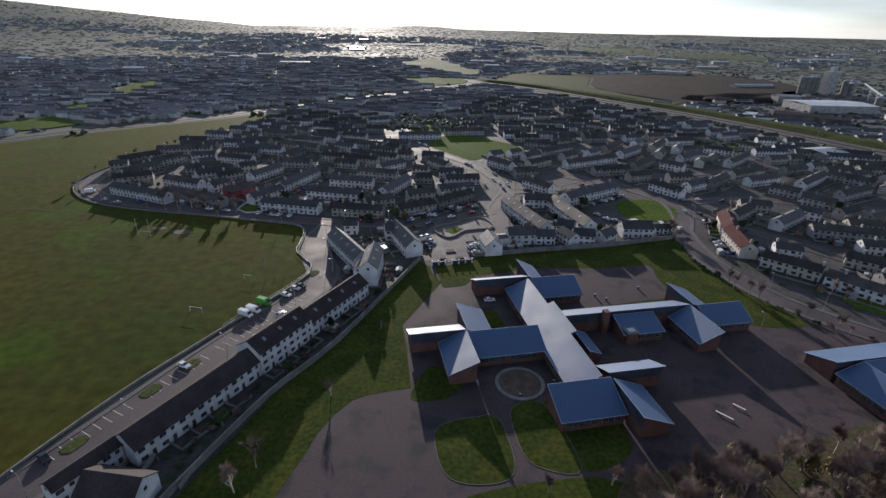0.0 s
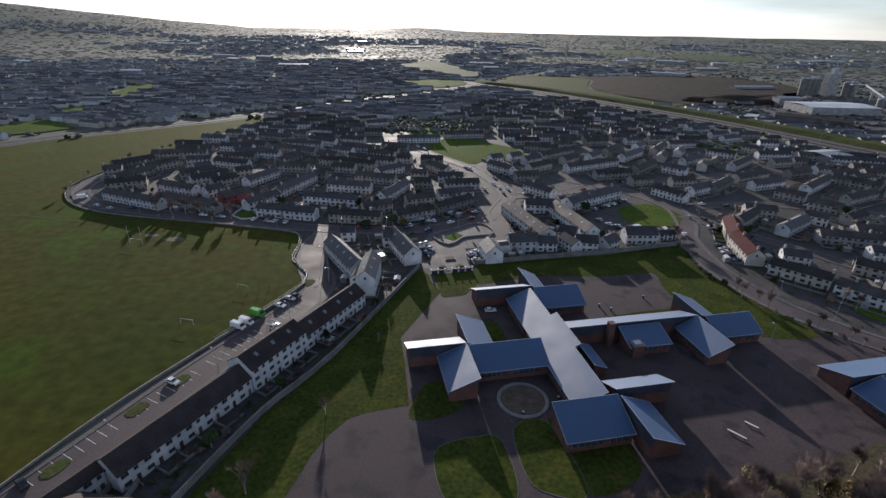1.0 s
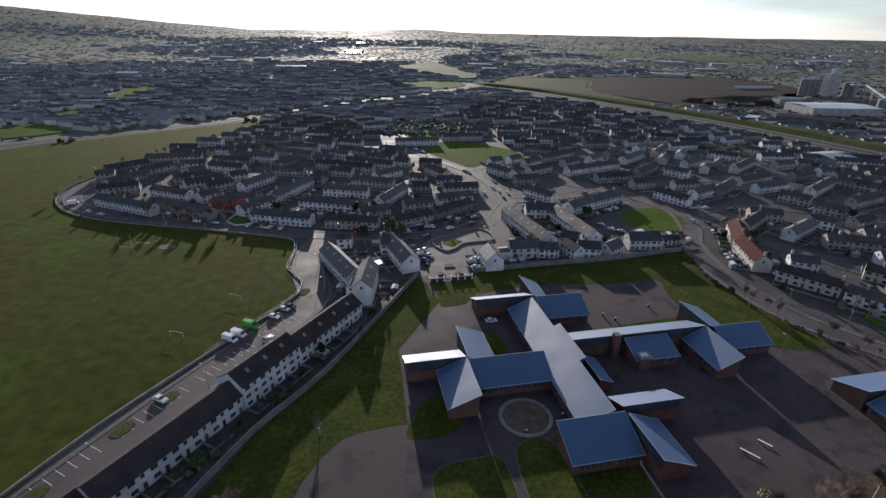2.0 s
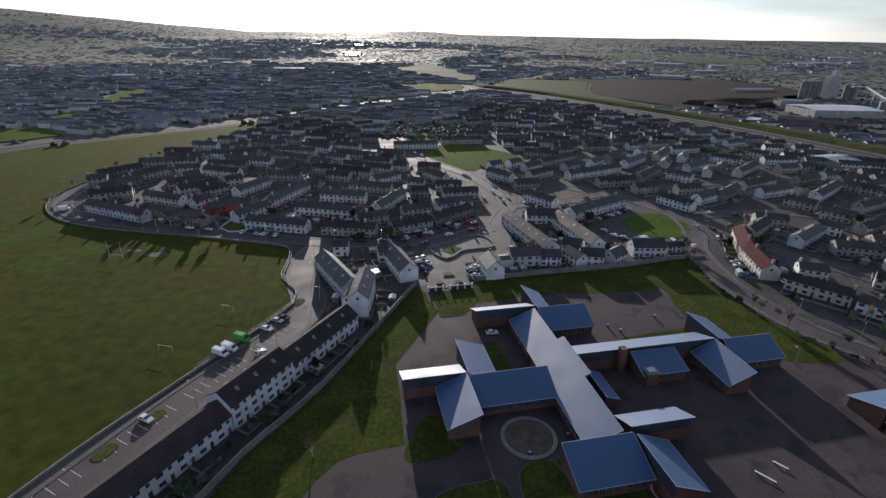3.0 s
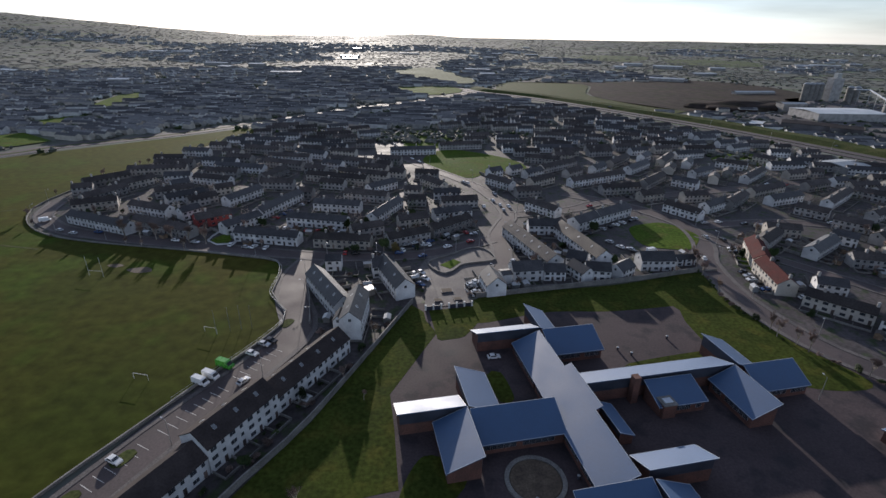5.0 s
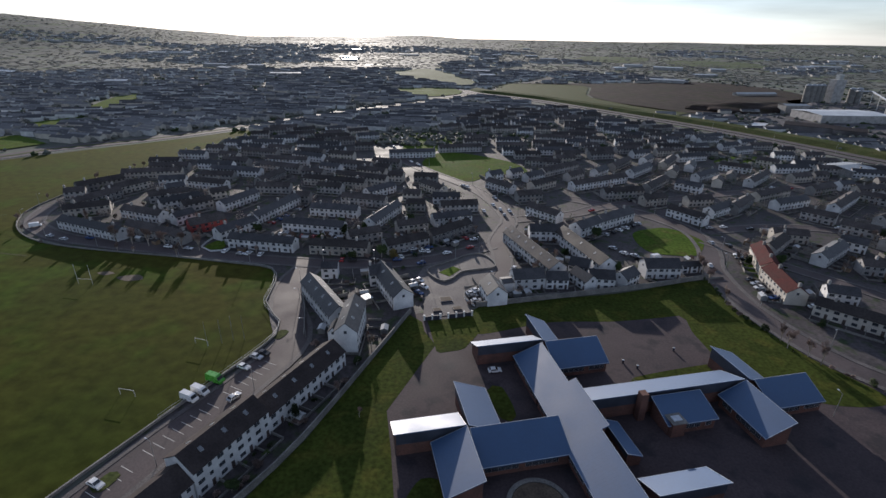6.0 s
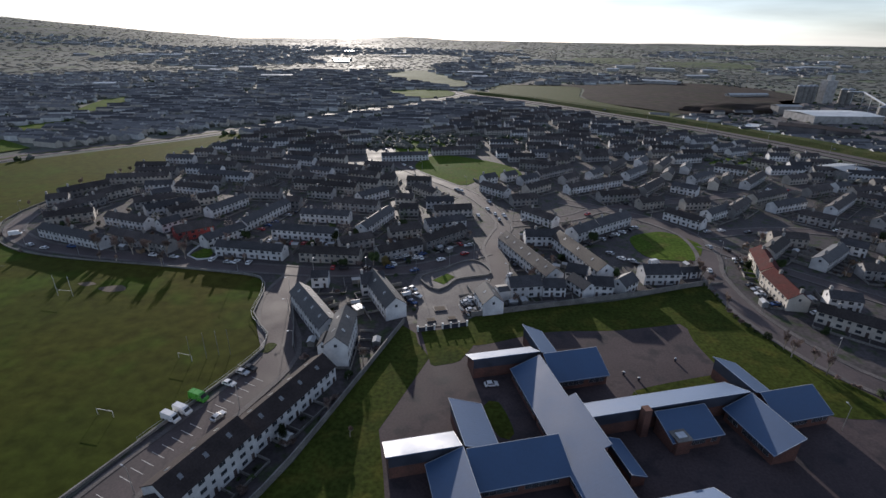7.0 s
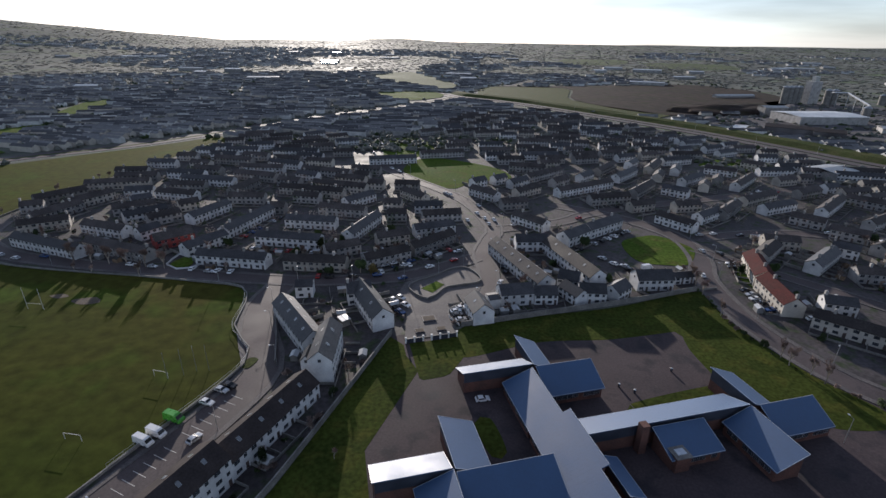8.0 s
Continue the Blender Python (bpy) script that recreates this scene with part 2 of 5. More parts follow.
def area(name, pts, z, m, label, category, smooth=True, step=6.0):
    """A flat piece of ground with a low edge."""
    line = smooth_line(pts, True, step) if smooth else pts
    bm = bmesh.new()
    hi = [bm.verts.new((x, y, z)) for x, y in line]
    lo = [bm.verts.new((x, y, z - 0.3)) for x, y in line]
    bm.faces.new(hi)
    k = len(line)
    for i in range(k):
        bm.faces.new((hi[i], lo[i], lo[(i + 1) % k], hi[(i + 1) % k]))
    bm.normal_update()
    bmesh.ops.triangulate(bm, faces=bm.faces, ngon_method="EAR_CLIP")
    bm.normal_update()
    bmesh.ops.reverse_faces(bm, faces=[f for f in bm.faces if f.normal.z < -0.5])
    me = bpy.data.meshes.new(name)
    bm.to_mesh(me)
    bm.free()
    me.materials.append(m)
    return tagged(new(name, me), label, category, kind="structure")


def strip(name, pts, lo, hi, z0, z1, m, label, category, ground=None, step=6.0, kind="structure"):
    bm = bmesh.new()
    ribbon(bm, smooth_line(pts, False, step), lo, hi, z0, z1, ground)
    return tagged(new(name, mesh_of(bm, name, m)), label, category, kind=kind)


def inside(x, y, poly):
    hit = False
    for (ax, ay), (bx, by) in zip(poly, poly[1:] + poly[:1]):
        if (ay > y) != (by > y) and x < (bx - ax) * (y - ay) / (by - ay) + ax:
            hit = not hit
    return hit


def off_line(x, y, line):
    best = 1e9
    for (ax, ay), (bx, by) in zip(line, line[1:]):
        dx, dy = bx - ax, by - ay
        t = min(1, max(0, ((x - ax) * dx + (y - ay) * dy) / (dx * dx + dy * dy + 1e-9)))
        best = min(best, math.hypot(x - ax - t * dx, y - ay - t * dy))
    return best


# ---- the land ----
def land_height(x, y):
    """Flat near by, rising slowly to the far plain, with a long hill to the west."""
    r = math.hypot(x, y - 30)
    az = math.degrees(math.atan2(x, y - 30))
    k = min(1, max(0, (r - 1300) / 3500))
    z = k * k * (3 - 2 * k) * 50 + 24 * min(1, max(0, (r - 2900) / 1900)) ** 2
    z += 14 * k * (noise.noise((x * 0.0011, y * 0.0011, 3.0)) + 0.3 * noise.noise((x * 0.004, y * 0.004, 7.0)))
    w = min(1, max(0, (-az - 24) / 22))
    h = min(1, max(0, (r - 2300) / 2400))
    z += w * h * h * (3 - 2 * h) * (143 + 14 * noise.noise((x * 0.002, y * 0.002, 1.0)))
    w = max(0, 1 - abs(az + 7) / 6)
    return z + w * w * (3 - 2 * w) * 27 * k ** 4


def build_land():
    radii = [25, 60, 110, 170, 240, 320, 420, 540, 680, 840, 1020, 1220] + [1220 + 175 * i for i in range(1, 21)] + [4800]
    n = 150
    co = [(0.0, 30.0, 0.0)]
    for r in radii:
        for i in range(n):
            a = math.tau * i / n
            x, y = r * math.sin(a), 30 + r * math.cos(a)
            co.append((x, y, land_height(x, y)))
    faces = [(0, 1 + (i + 1) % n, 1 + i) for i in range(n)]
    for k in range(len(radii) - 1):
        a, b = 1 + k * n, 1 + (k + 1) * n
        faces += [(a + i, a + (i + 1) % n, b + (i + 1) % n, b + i) for i in range(n)]
    me = bpy.data.meshes.new("ground")
    me.from_pydata(co, [], faces)
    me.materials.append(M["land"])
    me.polygons.foreach_set("use_smooth", [True] * len(faces))
    tagged(new("ground", me), "winter plain of gardens, hedges and fields, lightened for haze", "ground", kind="structure")


build_land()

FIELD_EDGE = [(-103, 72.4), (-94.6, 104), (-82, 137), (-66.4, 178.5), (-73, 192.6), (-79, 201), (-81.5, 217.5), (-88, 230), (-105, 233.7), (-136.5, 238), (-193, 244), (-224, 254), (-246, 273), (-257, 297), (-259, 338), (-252, 402), (-239, 492), (-217, 577)]
MEADOW = FIELD_EDGE[:-1] + [(-228, 545), (-238, 562), (-256, 548), (-280, 514), (-318, 470), (-372, 408), (-400, 372), (-500, 292), (-700, 120), (-700, -60), (-300, -120), (-160, -60), (-118, 20)]
area("meadow", MEADOW, 0.10, M["meadow"], "wide green playing field of worn winter grass", "field")
ESTATE = [(-88, 231), (-105, 234.5), (-136, 239), (-193, 245), (-224, 255), (-246, 274), (-256, 297), (-258, 338), (-251, 402), (-238, 492), (-216, 577), (-165, 580), (-56, 560), (20, 770), (150, 785), (232, 672), (278, 598), (318, 510), (352, 440), (410, 330), (420, 100), (150, 100), (132, 160), (112, 200), (104, 238), (3, 205), (-22, 197), (-40, 140), (-62, 70), (-104, 60), (-100, 80), (-82, 137), (-67, 178), (-80, 205)]
area("estate_ground", ESTATE, 0.04, M["estate_ground"], "gardens, drives and yards between the terraced houses", "ground", smooth=False)

# school site
YARD = [(-46, 76), (-40, 110), (-30, 150), (-22, 197), (1, 203), (60, 221), (104, 237), (110, 205), (122, 180), (140, 160), (140, 100), (110, 70), (20, 62), (-30, 62)]
area("school_grounds", YARD, 0.08, M["yard"], "worn purplish tarmac of the school yard", "yard", smooth=False)
area("lawn", [(-64, 62), (-61, 72), (-53, 105), (-41, 133), (-22.5, 197), (-17, 192), (-15.6, 186), (-11, 178), (-15, 166), (-22, 145), (-18.5, 131), (-14.6, 112.6), (-19.5, 111), (-26, 108.6), (-30, 106), (-33.6, 100), (-36, 93), (-37, 86), (-42, 62)], 0.105, M["lawn"], "shaded school lawn beside the boundary wall", "lawn", smooth=False)
area("lawn", [(-6.1, 96.5), (-1, 101), (5, 103), (10.1, 103.2), (13.9, 90.1), (12.3, 83.3), (3.1, 81.2), (-3, 84.3)], 0.115, M["lawn"], "kerbed lawn panel between the school paths", "lawn", step=2)
area("lawn", [(14.1, 106.8), (22.9, 109.9), (30, 88.3), (20.5, 87.4), (16.1, 92.1)], 0.115, M["lawn"], "kerbed lawn panel before the brick classroom", "lawn", step=2)
area("lawn", [(23, 110), (38, 112), (44, 96), (30, 88)], 0.11, M["lawn"], "dark lawn in the shade of the school", "lawn", step=2)
area("lawn", [(0, 76), (33.5, 86.2), (40, 80), (36, 60), (0, 58)], 0.11, M["lawn"], "rough grass beside the bare trees", "lawn", step=3)
area("scrub", [(34, 50), (38, 84), (52, 90), (72, 96), (94, 104), (114, 112), (138, 114), (150, 60), (90, 30)], 0.16, M["scrub"], "brown leaf litter and scrub under the bare trees", "ground", step=4)
area("lawn", [(-15.2, 193), (1, 197.5), (4.5, 189), (2.5, 184), (-1, 177), (-3, 175.6), (-9, 173.6), (-10.4, 174.4)], 0.11, M["lawn"], "small lawn inside the school gate", "lawn", smooth=False)
area("lawn", [(2, 186), (4, 205), (60, 221), (104, 237), (100, 214), (60, 200), (30, 196)], 0.1, M["lawn"], "long shaded lawn along the boundary wall", "lawn", step=4)
area("lawn", [(79, 209), (81, 202), (80, 194), (82.5, 176), (88, 168), (105, 158), (124, 162), (112, 184), (106, 212), (92, 216)], 0.105, M["lawn"], "green lawn sloping to the hedge by the road", "lawn", step=3)
area("lawn", [(51, 165.5), (80.7, 175.7), (77.3, 171), (52.8, 159.8)], 0.11, M["lawn"], "narrow grass strip along the long wing", "lawn", step=2)
area("lawn", [(6, 156), (10.4, 158), (14, 146), (10, 144.4)], 0.11, M["lawn"], "small sunlit lawn in the school court", "lawn", step=2)
area("lawn", [(-14, 108), (-3, 110), (1, 119), (-10, 123)], 0.11, M["lawn"], "dark lawn in the shade of the classroom", "lawn", step=2)


def kerb(pts, label, w=0.18, closed=True):
    line = smooth_line(pts, closed, 2)
    if closed:
        line = line + line[:1]
    bm = bmesh.new()
    ribbon(bm, line, -w / 2, w / 2, 0.0, 0.17)
    tagged(new("kerb", mesh_of(bm, "kerb", M["paving"])), label, "kerb", kind="structure")


kerb([(-6.1, 96.5), (-1, 101), (5, 103), (10.1, 103.2), (13.9, 90.1), (12.3, 83.3), (3.1, 81.2), (-3, 84.3)], "pale concrete edging round the lawn panel")
kerb([(14.1, 106.8), (22.9, 109.9), (30, 88.3), (20.5, 87.4), (16.1, 92.1)], "pale concrete edging round the lawn panel")
kerb([(51, 165.5), (52.8, 159.8)], "pale concrete edging of the grass strip", closed=False)

# round planting bed
bm = bmesh.new()
ring = [(17.1 + 6.8 * math.cos(a), 117.8 + 6.8 * math.sin(a)) for a in [math.tau * i / 40 for i in range(41)]]
ribbon(bm, ring, -0.55, 0.55, 0.0, 0.45)
bed = root("planting_bed", None, "round planting bed ringed by a pale stone wall", "flower bed")
part("rim", mesh_of(bm, "rim", M["concrete"]), bed)
bm = bmesh.new()
bmesh.ops.create_cone(bm, cap_ends=True, segments=36, radius1=6.3, radius2=6.0, depth=0.3, matrix=Matrix.Translation((17.1, 117.8, 0.2)))
part("soil", mesh_of(bm, "soil", M["soil"]), bed, "bare brown soil with low plants")

# roads
ROAD_LEVEL = [0.12]


def road(name, pts, width, label, pave=1.8, ground=None, m="road", step=6.0):
    h = width / 2
    ROAD_LEVEL[0] += 0.005
    strip(name, pts, -h, h, -0.2, ROAD_LEVEL[0], M[m], label, "road", ground, step)
    if pave:
        for a, b in ((-h - pave, -h), (h, h + pave)):
            strip("pavement", pts, a, b, -0.2, ROAD_LEVEL[0] + 0.11, M["paving"], "grey concrete footpath with a raised kerb", "pavement", ground, step)


ROAD_A = [(-104, 52), (-98, 70), (-90, 93), (-79.5, 124), (-68, 152), (-61.5, 176), (-70.5, 197), (-76, 216), (-74, 234)]
road("road", [(x + 1.5, y) for x, y in ROAD_A], 10.5, "brownish road and parking strip beside the playing field", 1.6)
ROAD_N = [(-250, 300), (-238, 275), (-212, 258), (-180, 250.5), (-136, 244.5), (-100, 240), (-66, 238), (-44, 240), (-24, 244), (-10, 252), (1, 260), (10, 267)]
road("road", ROAD_N, 7.0, "estate road round the edge of the field", 1.6)
MAIN = [(5, 222), (13, 236), (15, 252), (13, 272), (18, 292), (21, 308), (11, 344), (-5, 373), (-40, 416), (-66, 458), (-75, 520), (-80, 580)]
road("road", MAIN, 7.2, "main estate road of worn grey tarmac", 1.5)
RIGHT = [(60, 352), (84, 338), (104, 322), (119, 298), (118, 271), (110.5, 249), (109.5, 214), (119, 184), (131.6, 168), (146, 155), (190, 120), (260, 80)]
road("road", RIGHT, 8.0, "curving estate road of worn grey tarmac", 2.0)
road("road", [(24, 306), (60, 320), (84, 338), (150, 365), (230, 395), (300, 420)], 7.0, "side road between the terraces", 1.6)
road("road", [(132, 300), (180, 310), (235, 300), (330, 290)], 6.5, "side road between the terraces", 1.6)
road("road", [(120, 284), (160, 240), (210, 190), (280, 150)], 6.0, "side road between the gardens", 1.4)
DUAL = [(-720, 150), (-560, 268), (-402, 392), (-372, 443), (-316, 498), (-277, 552), (-230, 622), (-180, 706), (-128, 783), (-66, 874), (-10, 975), (60, 1090), (190, 1400)]
for o in (-6.5, 6.5):
    strip("road", DUAL, o - 4.2, o + 4.2, -0.2, 0.22, M["road"], "dual carriageway shining in the low sun", "road", land_height, 20)
strip("verge", DUAL, -2.0, 2.0, -0.2, 0.3, M["verge"], "grass median of the dual carriageway", "verge", land_height, 20)
road("road", [(-232, 619), (-166, 590), (-96, 577), (-56, 572), (60, 560)], 8.0, "link road from the junction", 0, None, step=12)
road("road", [(-236, 630), (-330, 790), (-480, 960), (-640, 1170), (-735, 1540), (-890, 2120)], 16.0, "distant road shining in the sun", 0, land_height, step=25)
MOTOR = [(-30, 1030), (-4, 982), (51, 937), (105, 881), (169, 794), (230, 709), (276, 641), (311, 577), (338, 522), (364, 469), (440, 340), (620, 130)]
for o in (-8.0, 8.0):
    strip("road", MOTOR, o - 5.5, o + 5.5, -0.2, 0.5, M["road"], "grey motorway carriageway behind the estate", "road", land_height, 15)
road("road", [(-6, 985), (-88, 1160), (-215, 1400), (-330, 1700)], 12.0, "distant road climbing from the junction", 0, land_height, step=25)
strip("verge", MOTOR, -24, -13.6, -0.2, 0.45, M["verge"], "grass verge of the motorway", "verge", land_height, 15)

for x, y in ((-93.6, 83.6), (-87.2, 104), (-82.4, 116.4), (-64.8, 179.6)):
    area("verge", [(x - 2.6, y - 2.2), (x + 0.4, y - 2.8), (x + 1.8, y + 2.0), (x - 1.2, y + 2.6)], 0.24, M["verge"], "small kerbed grass island between the parking bays", "verge", step=1.5)

# greens and plaza in the estate
area("green", [(85.9, 289.7), (86.8, 267.4), (100, 263), (109, 264), (117, 275), (119.6, 286), (109, 300.4), (98.4, 299)], 0.2, M["green"], "bright green with a curved kerb", "green", step=3)
area("green", [(-42, 431), (-5.6, 384), (12.4, 404), (41, 414), (28, 450), (-25, 479)], 0.2, M["green"], "wide triangular green between the terraces", "green", step=6)
area("green", [(-75, 560), (-60, 470), (-35, 482), (-22, 520), (-40, 566)], 0.2, M["green"], "green strip running up to the link road", "green", step=8)
area("green", [(-129, 249), (-129, 256), (-124.5, 260), (-120, 252), (-122, 247.5)], 0.27, M["green"], "small rounded green at the bend", "green", step=2)
area("plaza", [(-17, 195), (0.5, 199.5), (1, 210), (6, 216), (12, 240), (11, 254), (-2, 252), (-21, 239), (-24, 224), (-18, 212)], 0.24, M["paving"], "pale paved square before the school gate", "square", smooth=False)
ISLAND = [(-19, 236), (-16, 228), (-11, 224.5), (-8, 227), (-4, 234), (2, 237), (10, 240), (11, 244), (8, 251), (4, 254.5), (-2, 252.5), (-9, 245)]
area("paved_island", ISLAND, 0.36, M["paving"], "raised paved island with a low curved wall", "square", step=2)
area("green", [(-14, 233), (-9, 229.5), (-4.5, 237), (-8, 240)], 0.42, M["green"], "small bed of grass on the paved island", "green", smooth=False)
for pts in ([(150, 176), (160, 190), (200, 175), (190, 158)], [(190, 228), (214, 236), (240, 205), (215, 196)], [(205, 470), (245, 500), (268, 470), (230, 450)], [(132, 228), (138, 244), (133, 262), (126, 250)]):
    area("green", pts, 0.2, M["green"], "rough green between the houses", "green", step=4)
area("worn_path", [(-300, 262), (-262, 283), (-262, 285), (-300, 264.5)], 0.13, M["verge"], "faint trodden path across the playing field", "path", smooth=False)
area("worn_path", [(-330, 226), (-240, 236), (-205, 232), (-205, 233.4), (-240, 237.6), (-330, 228)], 0.13, M["verge"], "faint trodden path across the playing field", "path", smooth=False)
area("bare_patch", [(-150, 216), (-144, 213), (-138, 215), (-142, 219)], 0.13, M["soil"], "muddy bare patch worn into the grass", "ground", step=2)
area("bare_patch", [(-161, 219), (-156, 217), (-153, 219), (-157, 221)], 0.13, M["soil"], "muddy bare patch worn into the grass", "ground", step=2)
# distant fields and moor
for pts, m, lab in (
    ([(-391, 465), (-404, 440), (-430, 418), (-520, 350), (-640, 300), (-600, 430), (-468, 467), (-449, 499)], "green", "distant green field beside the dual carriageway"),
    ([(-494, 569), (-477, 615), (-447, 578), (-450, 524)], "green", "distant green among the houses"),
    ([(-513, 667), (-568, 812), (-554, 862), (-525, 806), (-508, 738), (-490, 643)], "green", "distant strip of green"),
    ([(-235, 1520), (-140, 1650), (-6, 1240), (-16, 1120), (-74, 1160), (-200, 1370)], "hazed_pasture", "distant green field muted for haze"),
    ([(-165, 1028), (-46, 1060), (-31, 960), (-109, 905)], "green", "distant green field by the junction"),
    ([(-560, 1260), (-470, 1320), (-390, 1270), (-480, 1200)], "hazed_pasture", "distant field beside the road, muted for haze"),
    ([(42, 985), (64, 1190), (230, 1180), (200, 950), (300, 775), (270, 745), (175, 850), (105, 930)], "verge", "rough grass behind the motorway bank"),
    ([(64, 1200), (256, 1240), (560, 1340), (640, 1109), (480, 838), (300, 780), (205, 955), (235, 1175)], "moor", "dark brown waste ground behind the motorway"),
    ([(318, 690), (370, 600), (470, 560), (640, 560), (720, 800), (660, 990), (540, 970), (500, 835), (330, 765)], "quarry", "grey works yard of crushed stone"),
    ([(740, 2000), (800, 2300), (1060, 2200), (1010, 1950)], "hazed_pasture", "distant field under the horizon, muted for haze"),
    ([(420, 2200), (520, 2600), (760, 2500), (620, 2150)], "hazed_pasture", "distant field under the horizon, muted for haze"),
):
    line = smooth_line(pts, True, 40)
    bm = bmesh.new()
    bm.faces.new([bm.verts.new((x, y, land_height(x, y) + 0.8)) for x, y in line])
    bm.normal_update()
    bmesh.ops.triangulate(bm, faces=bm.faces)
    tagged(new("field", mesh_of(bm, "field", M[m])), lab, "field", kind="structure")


# ---- windows ----
def inset_box(w, h, panes, name, m0, m1, depth=0.06, rim=0.09, z0=None, sink=0.03):
    """A framed plate facing -y, in one piece, with sunken panes."""
    bm = bmesh.new()
    z0 = -h / 2 if z0 is None else z0
    xs = [-w / 2 + w * k / panes for k in range(panes + 1)]
    front = [[bm.verts.new((x, -depth, z)) for x in xs] for z in (z0, z0 + h)]
    cells = [bm.faces.new((front[0][k], front[0][k + 1], front[1][k + 1], front[1][k])) for k in range(panes)]
    ring = front[0] + front[1][::-1]
    back = [bm.verts.new((v.co.x, 0.03, v.co.z)) for v in ring]
    for k in range(len(ring)):
        j = (k + 1) % len(ring)
        bm.faces.new((ring[k], back[k], back[j], ring[j]))
    bm.faces.new(back)
    bmesh.ops.inset_individual(bm, faces=cells, thickness=rim, depth=0)
    for f in cells:
        f.material_index = 1
        for v in f.verts:
            v.co.y += sink
    return mesh_of(bm, name, m0, m1)


def window_mesh(w, h, bars=1):
    return inset_box(w, h, bars + 1, "window", M["frame"], M["glass"])


WIN = {"wide": window_mesh(1.7, 1.2, 1), "small": window_mesh(1.0, 1.1, 0), "tall": window_mesh(1.1, 1.5, 0), "band": inset_box(1.64, 1.5, 3, "window", M["frame"], M["glass"], rim=0.13)}
DOOR = inset_box(1.0, 2.1, 1, "door", M["frame"], M["door"], z0=0.0)
bm = bmesh.new()
sides = [(0.45, 0.5, -1.2), (0.45, 0.5, 0.75), (0.55, 0.6, 0.8), (0.55, 0.6, 1.0), (0.25, 0.35, 1.02), (0.2, 0.3, 1.3)]
rings = [[bm.verts.new((sx * a, sy * b, z)) for sx, sy in ((-1, -1), (1, -1), (1, 1), (-1, 1))] for a, b, z in sides]
bm.faces.new(rings[0]), bm.faces.new(rings[-1])
for p, q in zip(rings, rings[1:]):
    for k in range(4):
        bm.faces.new((p[k], p[(k + 1) % 4], q[(k + 1) % 4], q[k]))
CHIMNEY = mesh_of(bm, "chimney", M["render_grey"])
ROOFLIGHT = inset_box(0.9, 1.3, 1, "rooflight", M["frame"], M["skylight"], 0.07, rim=0.12)
ROOFLIGHT.transform(Matrix.Rotation(radians(-90), 4, "X"))


def gable_walls(length, depth, eave, ridge, mat):
    """Walls of a gabled block along x, its middle at the origin."""
    bm = bmesh.new()
    l, d = length / 2, depth / 2
    prof = [(-d, -0.3), (d, -0.3), (d, eave), (0, ridge), (-d, eave)]
    a = [bm.verts.new((-l, y, z)) for y, z in prof]
    b = [bm.verts.new((l, y, z)) for y, z in prof]
    bm.faces.new(a), bm.faces.new(b[::-1])
    for i in range(5):
        bm.faces.new((a[i], b[i], b[(i + 1) % 5], a[(i + 1) % 5]))
    return mesh_of(bm, "wall", mat)


def gable_roof(length, depth, eave, ridge, mat, over=0.35, thick=0.22, verge=0.15):
    bm = bmesh.new()
    l, d = length / 2 + verge, depth / 2
    fall = (ridge - eave) / d
    low = eave - over * fall
    prof = [(-d - over, low + thick), (-0.12, ridge + thick - 0.02), (0, ridge + thick + 0.08), (0.12, ridge + thick - 0.02), (d + over, low + thick), (d + over, low), (0, ridge), (-d - over, low)]
    a = [bm.verts.new((-l, y, z)) for y, z in prof]
    b = [bm.verts.new((l, y, z)) for y, z in prof]
    k = len(prof)
    for i in range(k):
        bm.faces.new((a[i], b[i], b[(i + 1) % k], a[(i + 1) % k]))
    for end in (a, b):
        bm.faces.new((end[0], end[1], end[6], end[7]))
        bm.faces.new((end[1], end[2], end[3], end[6]))
        bm.faces.new((end[3], end[4], end[5], end[6]))
    return mesh_of(bm, "roof", mat)


